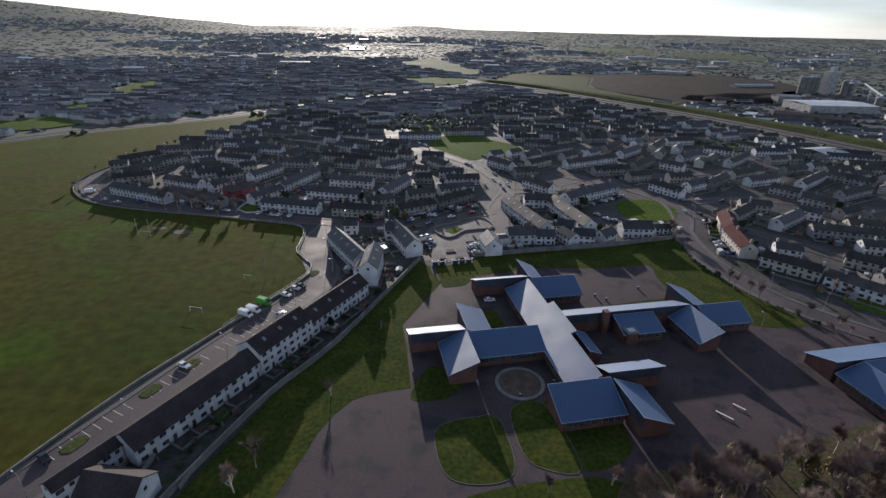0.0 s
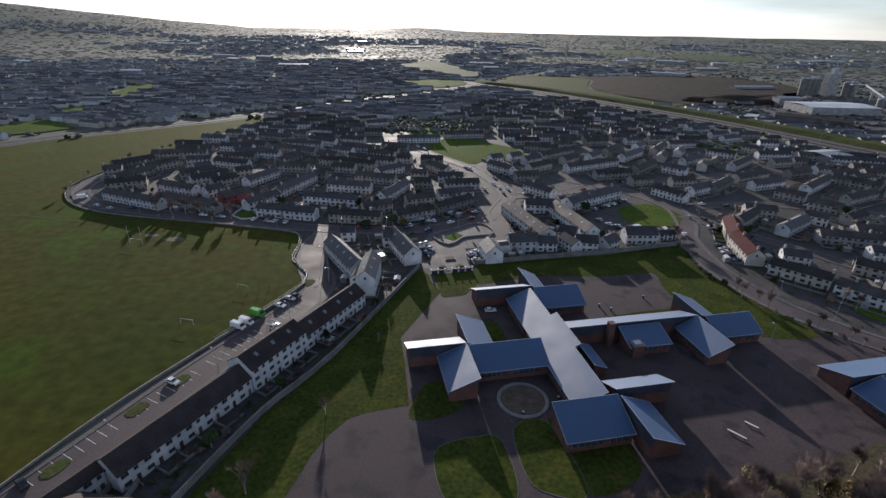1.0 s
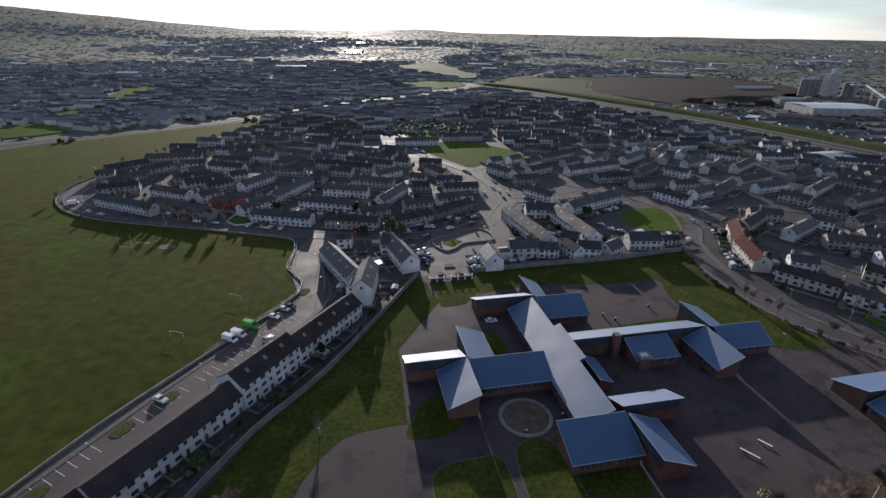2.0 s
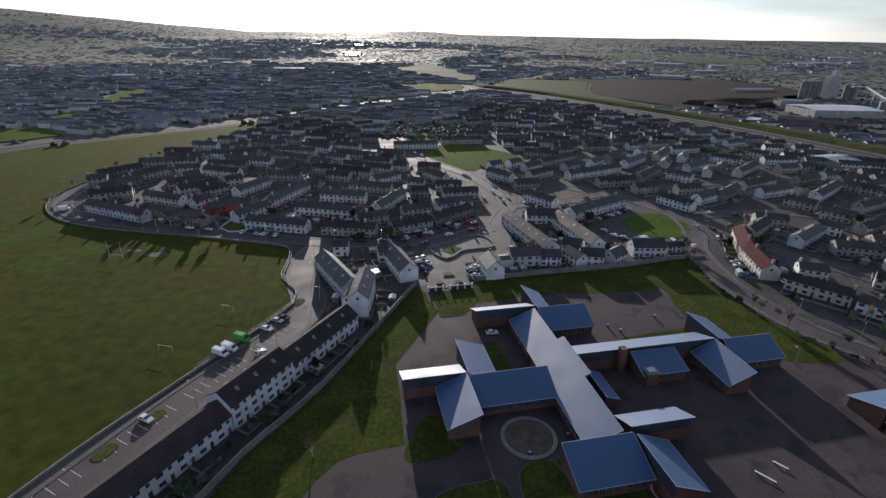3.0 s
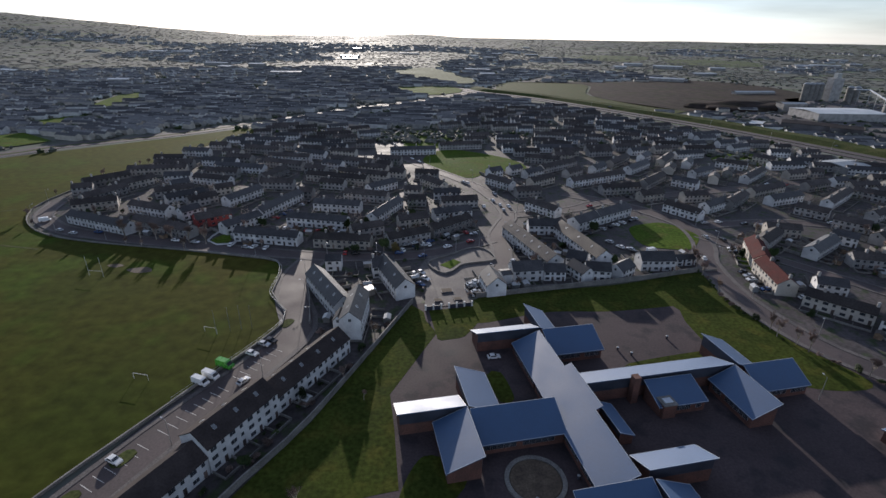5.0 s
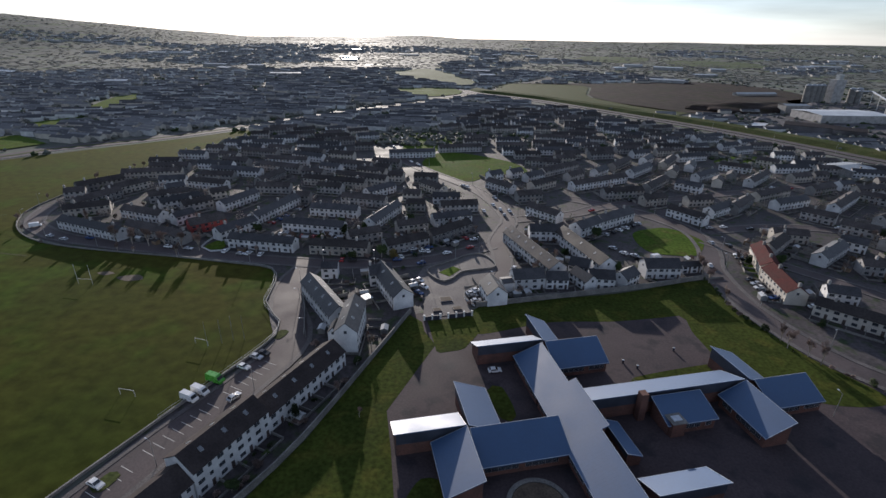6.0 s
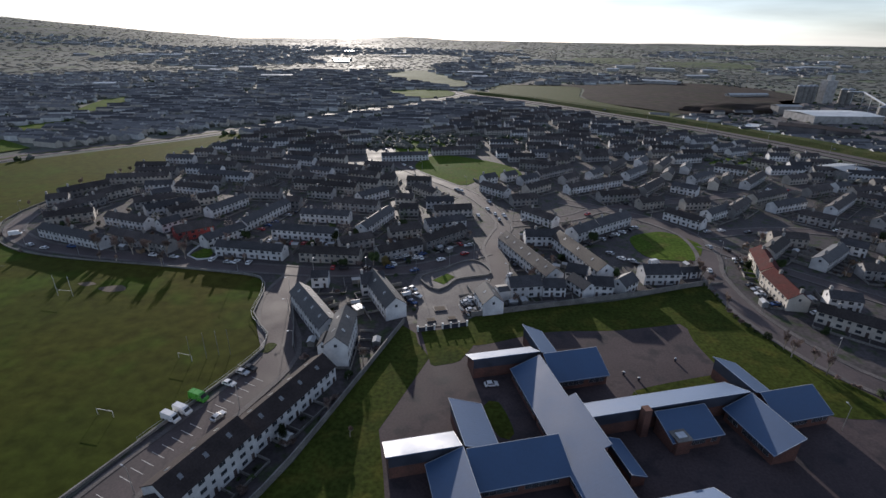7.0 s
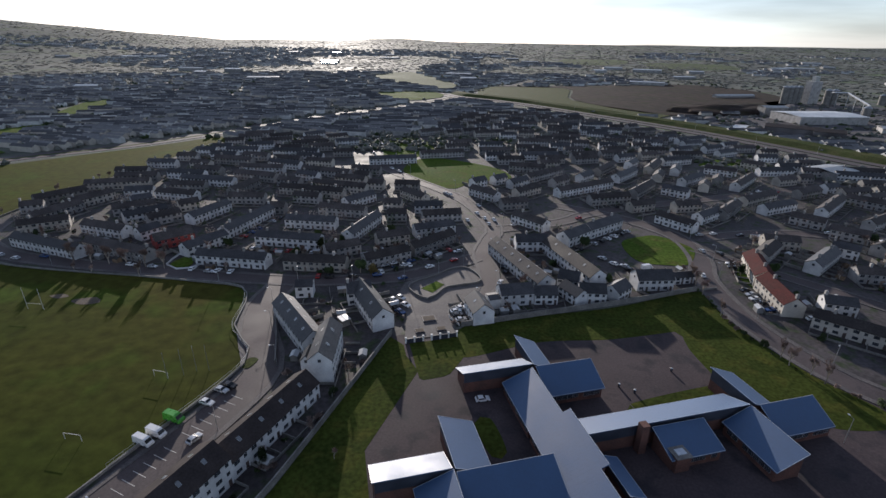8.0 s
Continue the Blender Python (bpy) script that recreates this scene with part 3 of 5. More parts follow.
def block(name, m, length, depth, eave, ridge, wall, roof, label, category="house", group="", floors=2, unit=5.6, openings="full", lights=0, chimneys=True, sides=(-1,), gable_windows=1):
    """A gabled house or row along x, with windows, doors and chimneys."""
    top = root(name, m, label, category, group)
    part("wall", gable_walls(length, depth, eave, ridge, M[wall]), top)
    part("roof", gable_roof(length, depth, eave, ridge, M[roof]), top)
    n = max(1, round(length / unit))
    u = length / n
    storey = eave / floors
    if openings == "full":
        for s in sides:
            turn = Matrix.Identity(4) if s < 0 else pose(0, 0, 0, 0, 0, 180)
            for i in range(n):
                x = -length / 2 + u * (i + 0.5)
                for f in range(floors):
                    z = storey * f + storey * 0.56
                    if f == 0 and s < 0:
                        part("window", WIN["wide"], top, "", turn @ pose(x - u * 0.18, -depth / 2 - 0.01, z))
                        part("door", DOOR, top, "", turn @ pose(x + u * 0.28, -depth / 2 - 0.01, 0.05))
                    else:
                        part("window", WIN["wide"], top, "", turn @ pose(x - u * 0.22, -depth / 2 - 0.01, z))
                        part("window", WIN["small"], top, "", turn @ pose(x + u * 0.26, -depth / 2 - 0.01, z))
        if gable_windows:
            for s in (-1, 1):
                part("window", WIN["small"], top, "", pose(s * (length / 2 + 0.01), 0, eave * 0.98, 0, 0, 90 * s))
    if chimneys:
        for i in range(1 if n > 2 else 0, n + 1, 3 if openings == "full" else 5):
            x = min(length / 2 - 0.6, max(-length / 2 + 0.6, -length / 2 + u * i))
            part("chimney", CHIMNEY, top, "", pose(x, 0, ridge + 0.55))
    fall = math.degrees(math.atan2(ridge - eave, depth / 2))
    for i in range(lights):
        x = -length / 2 + length * (i + 0.7) / (lights + 0.4)
        for s in (-1, 1):
            part("rooflight", ROOFLIGHT, top, "", pose(x, s * depth * 0.22, eave + (ridge - eave) * 0.56 + 0.24, -s * fall))
    return top


def row_pose(a, b):
    """A pose whose x runs from a to b, at their middle."""
    return pose((a[0] + b[0]) / 2, (a[1] + b[1]) / 2, 0, 0, 0, math.degrees(math.atan2(b[1] - a[1], b[0] - a[0])))


def along(s, n):
    """A place s metres along the long terrace by the field and n across it."""
    return (0.385 * s + 0.923 * n, 0.923 * s - 0.385 * n)


# ---- terrace beside the playing field ----
def row_at(s0, s1, n=-103.0):
    return row_pose(along(s0, n), along(s1, n))


block("terraced_row", row_at(44, 82), 38, 8.6, 5.2, 8.2, "render_white", "brown_slate", "long white terraced row with a dark brown slate roof", "houses", unit=5.4, chimneys=False)
block("apartment_block", row_at(82.2, 104.5), 22.3, 9.4, 7.6, 10.6, "render_white", "brown_slate", "three-storey white apartment block with rooflights", "apartments", floors=3, unit=5.5, lights=3, chimneys=False)
block("terraced_row", row_at(104.7, 137), 32.3, 8.6, 5.4, 8.4, "render_white", "brown_slate", "white terraced row with a dark brown slate roof and rooflights", "houses", unit=5.4, lights=4, chimneys=False)
block("house", row_at(29, 43.8, -105.3), 14.8, 4.2, 5.2, 6.6, "render_white", "brown_slate", "narrow white end house beside the road", chimneys=False)
block("house", pose(-72.6, 70.2, 0, 0, 0, -3), 13.5, 8.0, 4.8, 7.6, "render_white", "brown_slate", "white cross-gabled end house with a dark brown roof", chimneys=False)
block("apartment_block", row_pose((-39.6, 170.6), (-40.8, 190)), 19.5, 7.2, 8.4, 11.5, "render_white", "slate", "tall white gabled apartment block with rooflights", "apartments", floors=3, unit=5.2, lights=2, chimneys=False)
block("house", pose(-44.4, 175.5, 0, 0, 0, 92), 6.0, 3.4, 6.6, 8.4, "render_white", "slate", "narrow white stair wing with a dark roof", chimneys=False, floors=3)
block("apartment_block", row_pose((-64, 210.4), (-45.4, 185.4)), 31, 7.6, 6.0, 9.0, "render_white", "slate", "white angled apartment block with rooflights", "apartments", unit=5.4, lights=4, chimneys=False)
block("house", row_pose((-38, 225), (-25, 201)), 27, 8.0, 5.6, 8.8, "render_white", "slate", "white gabled house row by the square", unit=5.4, lights=2, chimneys=False)
block("house", row_pose((-42.7, 221), (-33, 224)), 9.5, 7.5, 5.4, 8.3, "render_white", "slate", "white house with a dark hip-shaped roof", lights=1)
block("house", row_pose((7.6, 217.5), (10.8, 206.5)), 11.5, 8.0, 5.2, 8.4, "render_white", "slate", "white gable house beside the square", lights=1, chimneys=False)
block("terraced_row", row_pose((17.3, 223.5), (30.3, 226.3)), 13.3, 8.0, 5.2, 7.9, "render_white", "slate", "white terraced row behind the school wall", "houses", chimneys=False)
block("house", row_pose((31.2, 225.8), (40.5, 226.4)), 9.2, 7.0, 4.4, 6.6, "render_white", "slate", "lower white house at the end of the row", chimneys=False)
block("house", row_pose((-63.8, 225.5), (-57, 226.5)), 6.8, 6.0, 5.0, 6.6, "render_white", "slate", "small white house at the bend of the road", chimneys=False)
block("house", row_pose((12.8, 219.6), (17, 221)), 4.4, 5.0, 4.4, 4.9, "render_white", "slate", "low white link between the gable house and the row", chimneys=False, openings="none")
block("garage", pose(-40, 204.4, 0, 0, 0, -50), 3.8, 2.8, 2.5, 2.6, "concrete", "shed_roof", "small garage with a pale flat roof", "garage", chimneys=False, openings="none")
block("terraced_row", row_pose((19.7, 274), (37.6, 232)), 45.5, 8.4, 5.4, 8.4, "render_white", "tile", "long white terrace with a grey tiled roof and rooflights", "houses", lights=6, chimneys=False)
block("terraced_row", row_pose((46.5, 277), (60.3, 238)), 41, 8.4, 5.4, 8.4, "render_white", "tile", "long white terrace with a grey tiled roof", "houses", lights=3, chimneys=False)
block("house", row_pose((29.5, 279), (45.5, 280)), 16, 7.6, 5.2, 7.8, "render_white", "slate", "white house pair with a dark roof")
block("terraced_row", row_pose((54, 284), (68, 296.5)), 18.5, 8, 5.2, 7.8, "render_white", "slate", "white terrace facing the car park", "houses")
block("terraced_row", row_pose((68.5, 297), (90, 314)), 27, 8, 5.2, 7.8, "render_white", "slate", "white terrace facing the green", "houses")
block("house", row_pose((44, 240), (52, 237)), 8.5, 8, 5.2, 7.7, "render_white", "slate", "small white house with a dark roof", chimneys=False)
block("house", row_pose((44.5, 234), (51, 222)), 11, 6.5, 4.2, 6.4, "render_white", "slate", "low white house with a dark roof", chimneys=False)
block("house", row_pose((49.5, 228), (60, 227.5)), 10.5, 7.4, 5.0, 7.4, "render_white", "slate", "square white house with a dark roof", chimneys=False)
block("house", row_pose((62.5, 227.5), (69.5, 234)), 10, 7.0, 4.6, 6.9, "render_white", "slate", "white gable house with a dark roof", chimneys=False)
block("house", row_pose((75.8, 240), (91, 241.5)), 15.5, 8.2, 5.2, 8.0, "render_white", "slate", "white house pair with a black slate roof", chimneys=False)
block("house", row_pose((92.5, 245), (104, 247.5)), 9, 5.0, 3.4, 4.6, "render_white", "slate", "low white annex sloping to the road", chimneys=False)
block("terraced_row", row_pose((139, 266.5), (131.4, 242)), 25.6, 8.0, 5.2, 8.0, "render_cream", "red_tile", "curved terrace with a dark red tiled roof", "houses")
block("terraced_row", row_pose((131, 241.2), (128.6, 217.5)), 23.6, 8.0, 5.2, 8.0, "render_cream", "red_tile", "pale terrace with a dark red tiled roof", "houses")

# ---- rows of the estate: both ends of the ridge ----
ROWS_N = [((-216, 270), (-174, 256)), ((-178, 267), (-140, 254)), ((-119, 255), (-83, 251)), ((-76, 251), (-49, 250)), ((-41, 253), (-23, 265)), ((-21, 268), (-3, 287)), ((-101, 279), (-65, 275)), ((-119, 285), (-109, 320)), ((-147, 302), (-137, 329)), ((-55, 282), (-45, 314)), ((-80, 326), (-53, 322)), ((-116, 366), (-74, 358)), ((-146, 353), (-139, 382)), ((-190, 350), (-164, 345)), ((-165, 418), (-132, 417)), ((-72, 452), (-35, 461)), ((-69, 336), (-53, 355)), ((-34, 364), (-20, 349)), ((-230, 322), (-219, 345))]
ROWS_M = [((-231, 298), (-223, 322)), ((-196, 314), (-180, 326)), ((-196, 290), (-168, 282)), ((-92, 304), (-66, 302)), ((117, 325), (131, 307)), ((138, 322), (156, 336)), ((156, 331), (175, 351)), ((141, 384), (156, 372)), ((162, 402), (184, 420)), ((198, 445), (217, 432)), ((238, 468), (252, 455)), ((196, 393), (221, 420)), ((194, 329), (208, 316)), ((218, 337), (251, 368))]
ROWS_E = [((256, 369), (274, 348)), ((162, 258), (182, 275)), ((187, 283), (196, 276)), ((204, 307), (216, 297)), ((231, 317), (259, 334)), ((133, 213), (150, 199)), ((150, 196), (166, 180)), ((171, 218), (190, 204)), ((66, 369), (110, 397)), ((11, 372), (26, 357)), ((42, 440), (69, 434)), ((117, 409), (138, 434)), ((33, 321), (50, 303)), ((105, 341), (122, 348)), ((144, 268), (158, 282))]
ROWS = ROWS_N + ROWS_M + ROWS_E
rng = random.Random(4)
TEMPLATES = {}
STYLES = [("render_white", "slate", "white rendered"), ("render_grey", "tile", "grey pebble-dashed"), ("render_cream", "tile", "cream rendered"), ("render_white", "tile", "white rendered")]


def terrace(n, style, near, m):
    """A terraced row of n houses; alike rows share their meshes."""
    key = (n, style, near)
    if key in TEMPLATES:
        return copy_thing(TEMPLATES[key], m)
    wall, roof, words = STYLES[style]
    top = block("terraced_row", m, n * 5.6, 6.8, 4.8, 6.9, wall, roof, f"{words} terraced row with a dark tiled roof", "houses", "estate terraces", openings="full" if near else "none")
    if not near:
        bm = bmesh.new()
        for i in range(n):
            x = -n * 2.8 + 5.6 * (i + 0.5)
            for z in (1.5, 4.0):
                for o, w in ((-1.2, 0.8), (1.4, 0.55)):
                    for s in (-1, 1):
                        box(bm, x + o - w, x + o + w, s * 3.42 - 0.03, s * 3.42 + 0.03, z - 0.6, z + 0.6)
        tagged(part("glazing", mesh_of(bm, "glazing", M["glass"]), top), kind="stuff")
    TEMPLATES[key] = top
    return top


for a, b in ROWS:
    n = max(2, round(math.dist(a, b) / 5.6))
    terrace(n, rng.choice((0, 0, 1, 1, 2, 2, 3)), True, row_pose(a, b))
block("terraced_row", row_pose((-147, 268), (-134, 281)), 18, 8, 5.0, 7.6, "red_paint", "tile", "red painted houses with grey tiled roofs", "houses", sides=(-1,))

# the rest of the estate, on streets that turn with the ground
KEEP_OFF = [(smooth_line(MAIN), 12), (smooth_line(RIGHT), 13), (smooth_line(ROAD_N), 11), (smooth_line(ROAD_A), 17), (smooth_line(MOTOR, False, 20), 34), (smooth_line(DUAL, False, 20), 30), ([(24, 306), (60, 320), (84, 338), (150, 365), (230, 395), (300, 420)], 10), ([(132, 300), (180, 310), (235, 300), (330, 290)], 10), ([(120, 284), (160, 240), (210, 190), (280, 150)], 9), ([(-232, 619), (-166, 590), (-96, 577), (-56, 572), (60, 560)], 14)]
GREENS = [[(54, 243), (88, 243), (88, 302), (70, 294)], [(80, 260), (124, 260), (124, 305), (80, 305)], [(-52, 431), (-5, 374), (20, 398), (50, 410), (34, 460), (-25, 489)], [(-85, 565), (-65, 465), (-28, 480), (-14, 520), (-30, 570)], [(195, 465), (245, 510), (278, 470), (230, 440)], [(-30, 195), (110, 230), (110, 262), (-30, 262)], [(-110, 60), (-20, 60), (-20, 240), (-110, 240)]]
taken = [((a[0] + b[0]) / 2, (a[1] + b[1]) / 2, math.dist(a, b) / 2, math.atan2(b[1] - a[1], b[0] - a[0])) for a, b in ROWS]
for ob in list(scene.objects):
    if ob.parent is None and ob.get("category") in ("house", "houses", "apartments"):
        p = ob.matrix_basis.translation
        if not any(math.hypot(p.x - q[0], p.y - q[1]) < 2 for q in taken):
            taken.append((p.x, p.y, 11, ob.matrix_basis.to_euler().z))


def clear_of(x, y, half, turn, gap=7.5):
    for px, py, ph, pa in taken:
        if math.hypot(px - x, py - y) > half + ph + 12:
            continue
        for s in (-1, -0.5, 0, 0.5, 1):
            qx, qy = x + s * half * math.cos(turn), y + s * half * math.sin(turn)
            dx, dy = qx - px, qy - py
            if abs(dx * math.cos(pa) + dy * math.sin(pa)) < ph + 4.5 and abs(dy * math.cos(pa) - dx * math.sin(pa)) < gap + 5.5:
                return False
    return True


def street_turn(x, y):
    return radians(12 + 60 * noise.noise((x * 0.006, y * 0.006, 2.0)) + (26 if noise.noise((x * 0.011, y * 0.011, 9.0)) > 0.16 else 0))


def fill_rows(last, step_y, step_x, sizes, clearance):
    for j in range(120, last, step_y):
        for i in range(-255, 430, step_x):
            x, y = i + rng.uniform(-5, 5), j + rng.uniform(-4, 4)
            n = rng.choice(sizes)
            half, turn = n * 2.8, street_turn(x, y)
            if math.cos(turn) < 0:
                turn += math.pi
            ends = [(x + s * half * math.cos(turn), y + s * half * math.sin(turn)) for s in (-1, 0, 1)]
            if not all(inside(px, py, ESTATE) for px, py in ends) or any(inside(px, py, g) for g in GREENS for px, py in ends):
                continue
            if y < 240 and x < 118 or any(off_line(px, py, line) < w for line, w in KEEP_OFF for px, py in ends) or not clear_of(x, y, half, turn, clearance):
                continue
            taken.append((x, y, half, turn))
            terrace(n, rng.choice((0, 0, 1, 1, 1, 2)), y < 300, pose(x, y, 0, 0, 0, math.degrees(turn)))


fill_rows(930, 10, 11, (3, 4, 4, 5, 6, 7), 7.5)
fill_rows(420, 9, 9, (2, 3), 5.5)


# ---- school ----
SCHOOL = pose(18, 130, 0, 0, 0, 15.6)


def school_wing(top, u0, u1, v0, v1, high, zh=7.5, zl=3.6, bays=True, over=0.55, edges=(0, 1, 2, 3)):
    """A wing with one roof slope, its high edge on the side named by high (n, e, s or w)."""
    axis, up = {"n": (1, 1), "s": (1, -1), "e": (0, 1), "w": (0, -1)}[high]
    lo, hi = ((u0, u1), (v0, v1))[axis]
    if up < 0:
        lo, hi = hi, lo

    def plane(x, y):
        return zl + (zh - zl) * (((x, y)[axis] - lo) / (hi - lo))

    bm = bmesh.new()
    box(bm, u0 + over, u1 - over, v0 + over, v1 - over, -0.3, lambda x, y: plane(x, y) - 0.3)
    part("wall", mesh_of(bm, "wall", M["brick"]), top, "red-brown brick wall")
    bm = bmesh.new()
    corners = [(x, y, plane(x, y)) for x, y in ((u0, v0), (u1, v0), (u1, v1), (u0, v1))]
    slab(bm, corners, 0.3)
    roof = part("roof", mesh_of(bm, "roof", M["blue_roof"]), top, "blue metal roof slope")
    # standing seams down the slope
    a0, a1 = ((v0, v1), (u0, u1))[axis]
    bm = bmesh.new()
    k = int((a1 - a0) / 0.9)
    for i in range(1, k):
        a = a0 + (a1 - a0) * i / k
        p, q = ((a, lo), (a, hi)) if axis else ((lo, a), (hi, a))
        tube(bm, (*p, plane(*p)), (*q, plane(*q)), 0.006, 0.006, 3)
    part("seams", mesh_of(bm, "seams", M["seam"]), roof)
    # pale edge flashing
    bm = bmesh.new()
    for i in range(4):
        if i in edges:
            tube(bm, corners[i], corners[(i + 1) % 4], 0.055, 0.055, 4)
    part("flashing", mesh_of(bm, "flashing", M["edge_trim"]), roof, "pale metal edge flashing")
    # dark boards under the high edge
    bm = bmesh.new()
    t = 0.07
    if axis:
        y = hi - up * over
        box(bm, u0 + over, u1 - over, min(y, y + up * t), max(y, y + up * t), zl - 0.3, zh - 0.34)
    else:
        x = hi - up * over
        box(bm, min(x, x + up * t), max(x, x + up * t), v0 + over, v1 - over, zl - 0.3, zh - 0.34)
    part("cladding", mesh_of(bm, "cladding", M["cladding"]), top, "dark boarded wall below the high eaves")
    # windows below the low eave
    if bays:
        n = int((a1 - a0 - 2 * over - 1.0) / 1.7)
        for i in range(n):
            if i % 6 == 5:
                continue
            a = (a0 + a1) / 2 + (i - (n - 1) / 2) * 1.7
            y = lo + up * over
            if axis:
                part("window", WIN["band"], top, "", pose(a, y - up * 0.02, 2.15, 0, 0, 0 if up > 0 else 180))
            else:
                part("window", WIN["band"], top, "", pose(y - up * 0.02, a, 2.15, 0, 0, -90 if up > 0 else 90))


school = root("school", SCHOOL, "single-storey brick school with blue metal pinwheel roofs", "school")
WINGS = [
    (-34.3, -16.2, 8.2, 16.8, "s", 7.5, 3.9), (-25.3, -16.0, -9.0, 7.9, "e", 7.5, 3.8), (-15.6, 7.8, -2.2, 7.0, "n", 7.5, 3.6), (-15.6, -6.2, 8.0, 25.2, "w", 7.5, 3.8),
    (-4.6, 17.0, 40.2, 48.0, "s", 7.5, 4.0), (17.2, 24.6, 40.0, 56.0, "w", 7.5, 3.8), (17.4, 35.3, 29.6, 38.9, "n", 7.5, 3.6),
        (19.0, 66.6, 10.6, 19.4, "s", 7.5, 4.0), (58.3, 66.6, -7.1, 10.2, "e", 7.5, 3.6), (69.0, 86.4, 1.9, 9.9, "n", 7.5, 3.6), (68.0, 77.0, 10.4, 27.0, "w", 7.5, 3.8),
    (19.0, 36.8, -19.8, -12.2, "s", 7.5, 4.2), (-0.4, 18.4, -32.2, -21.5, "n", 7.5, 3.6), (18.9, 28.2, -37.6, -22.2, "w", 7.5, 3.8),
]
for w in WINGS:
    school_wing(school, *w)
school_wing(school, 6.9, 16.2, 19.2, 38.6, "e", 7.5, 3.6, edges=(1, 2, 3))
school_wing(school, 6.9, 18.3, 0.4, 19.2, "e", 8.38, 3.6, edges=(1, 3))
school_wing(school, 6.9, 16.3, -20.6, 0.4, "e", 7.54, 3.6, edges=(0, 1, 3))
school_wing(school, 36.6, 51.8, 1.6, 10.2, "n", 6.4, 3.6)
school_wing(school, 20.4, 24.8, -5.6, 6.4, "w", 4.6, 3.0, bays=False, over=0.3)
bm = bmesh.new()
box(bm, 37.5, 41.5, 1.0, 4.6, -0.3, 4.4)
part("plant_room", mesh_of(bm, "plant_room", M["brick"]), school, "flat-roofed brick plant room")
bm = bmesh.new()
box(bm, 37.3, 41.7, 0.8, 4.8, 4.4, 4.65)
part("flat_roof", mesh_of(bm, "flat_roof", M["concrete"]), school, "grey flat roof")
bm = bmesh.new()
box(bm, 38.3, 40.7, 1.9, 3.7, 4.65, 4.95)
part("skylight", mesh_of(bm, "skylight", M["edge_trim"]), school)
bm = bmesh.new()
box(bm, 32.4, 34.4, 8.3, 10.4, -0.3, 8.8)
part("chimney", mesh_of(bm, "chimney", M["brick"]), school, "square brick boiler chimney")

hall = root("school_hall", SCHOOL, "brick school hall with a pale metal roof", "school")
school_wing(hall, 89.0, 122, -26.8, -16.4, "s", 7.4, 3.6, bays=False)
school_wing(hall, 89.0, 98.2, -44, -27.2, "e", 7.0, 3.7)
school_wing(hall, 98.6, 124, -37, -27.2, "n", 7.0, 3.8)


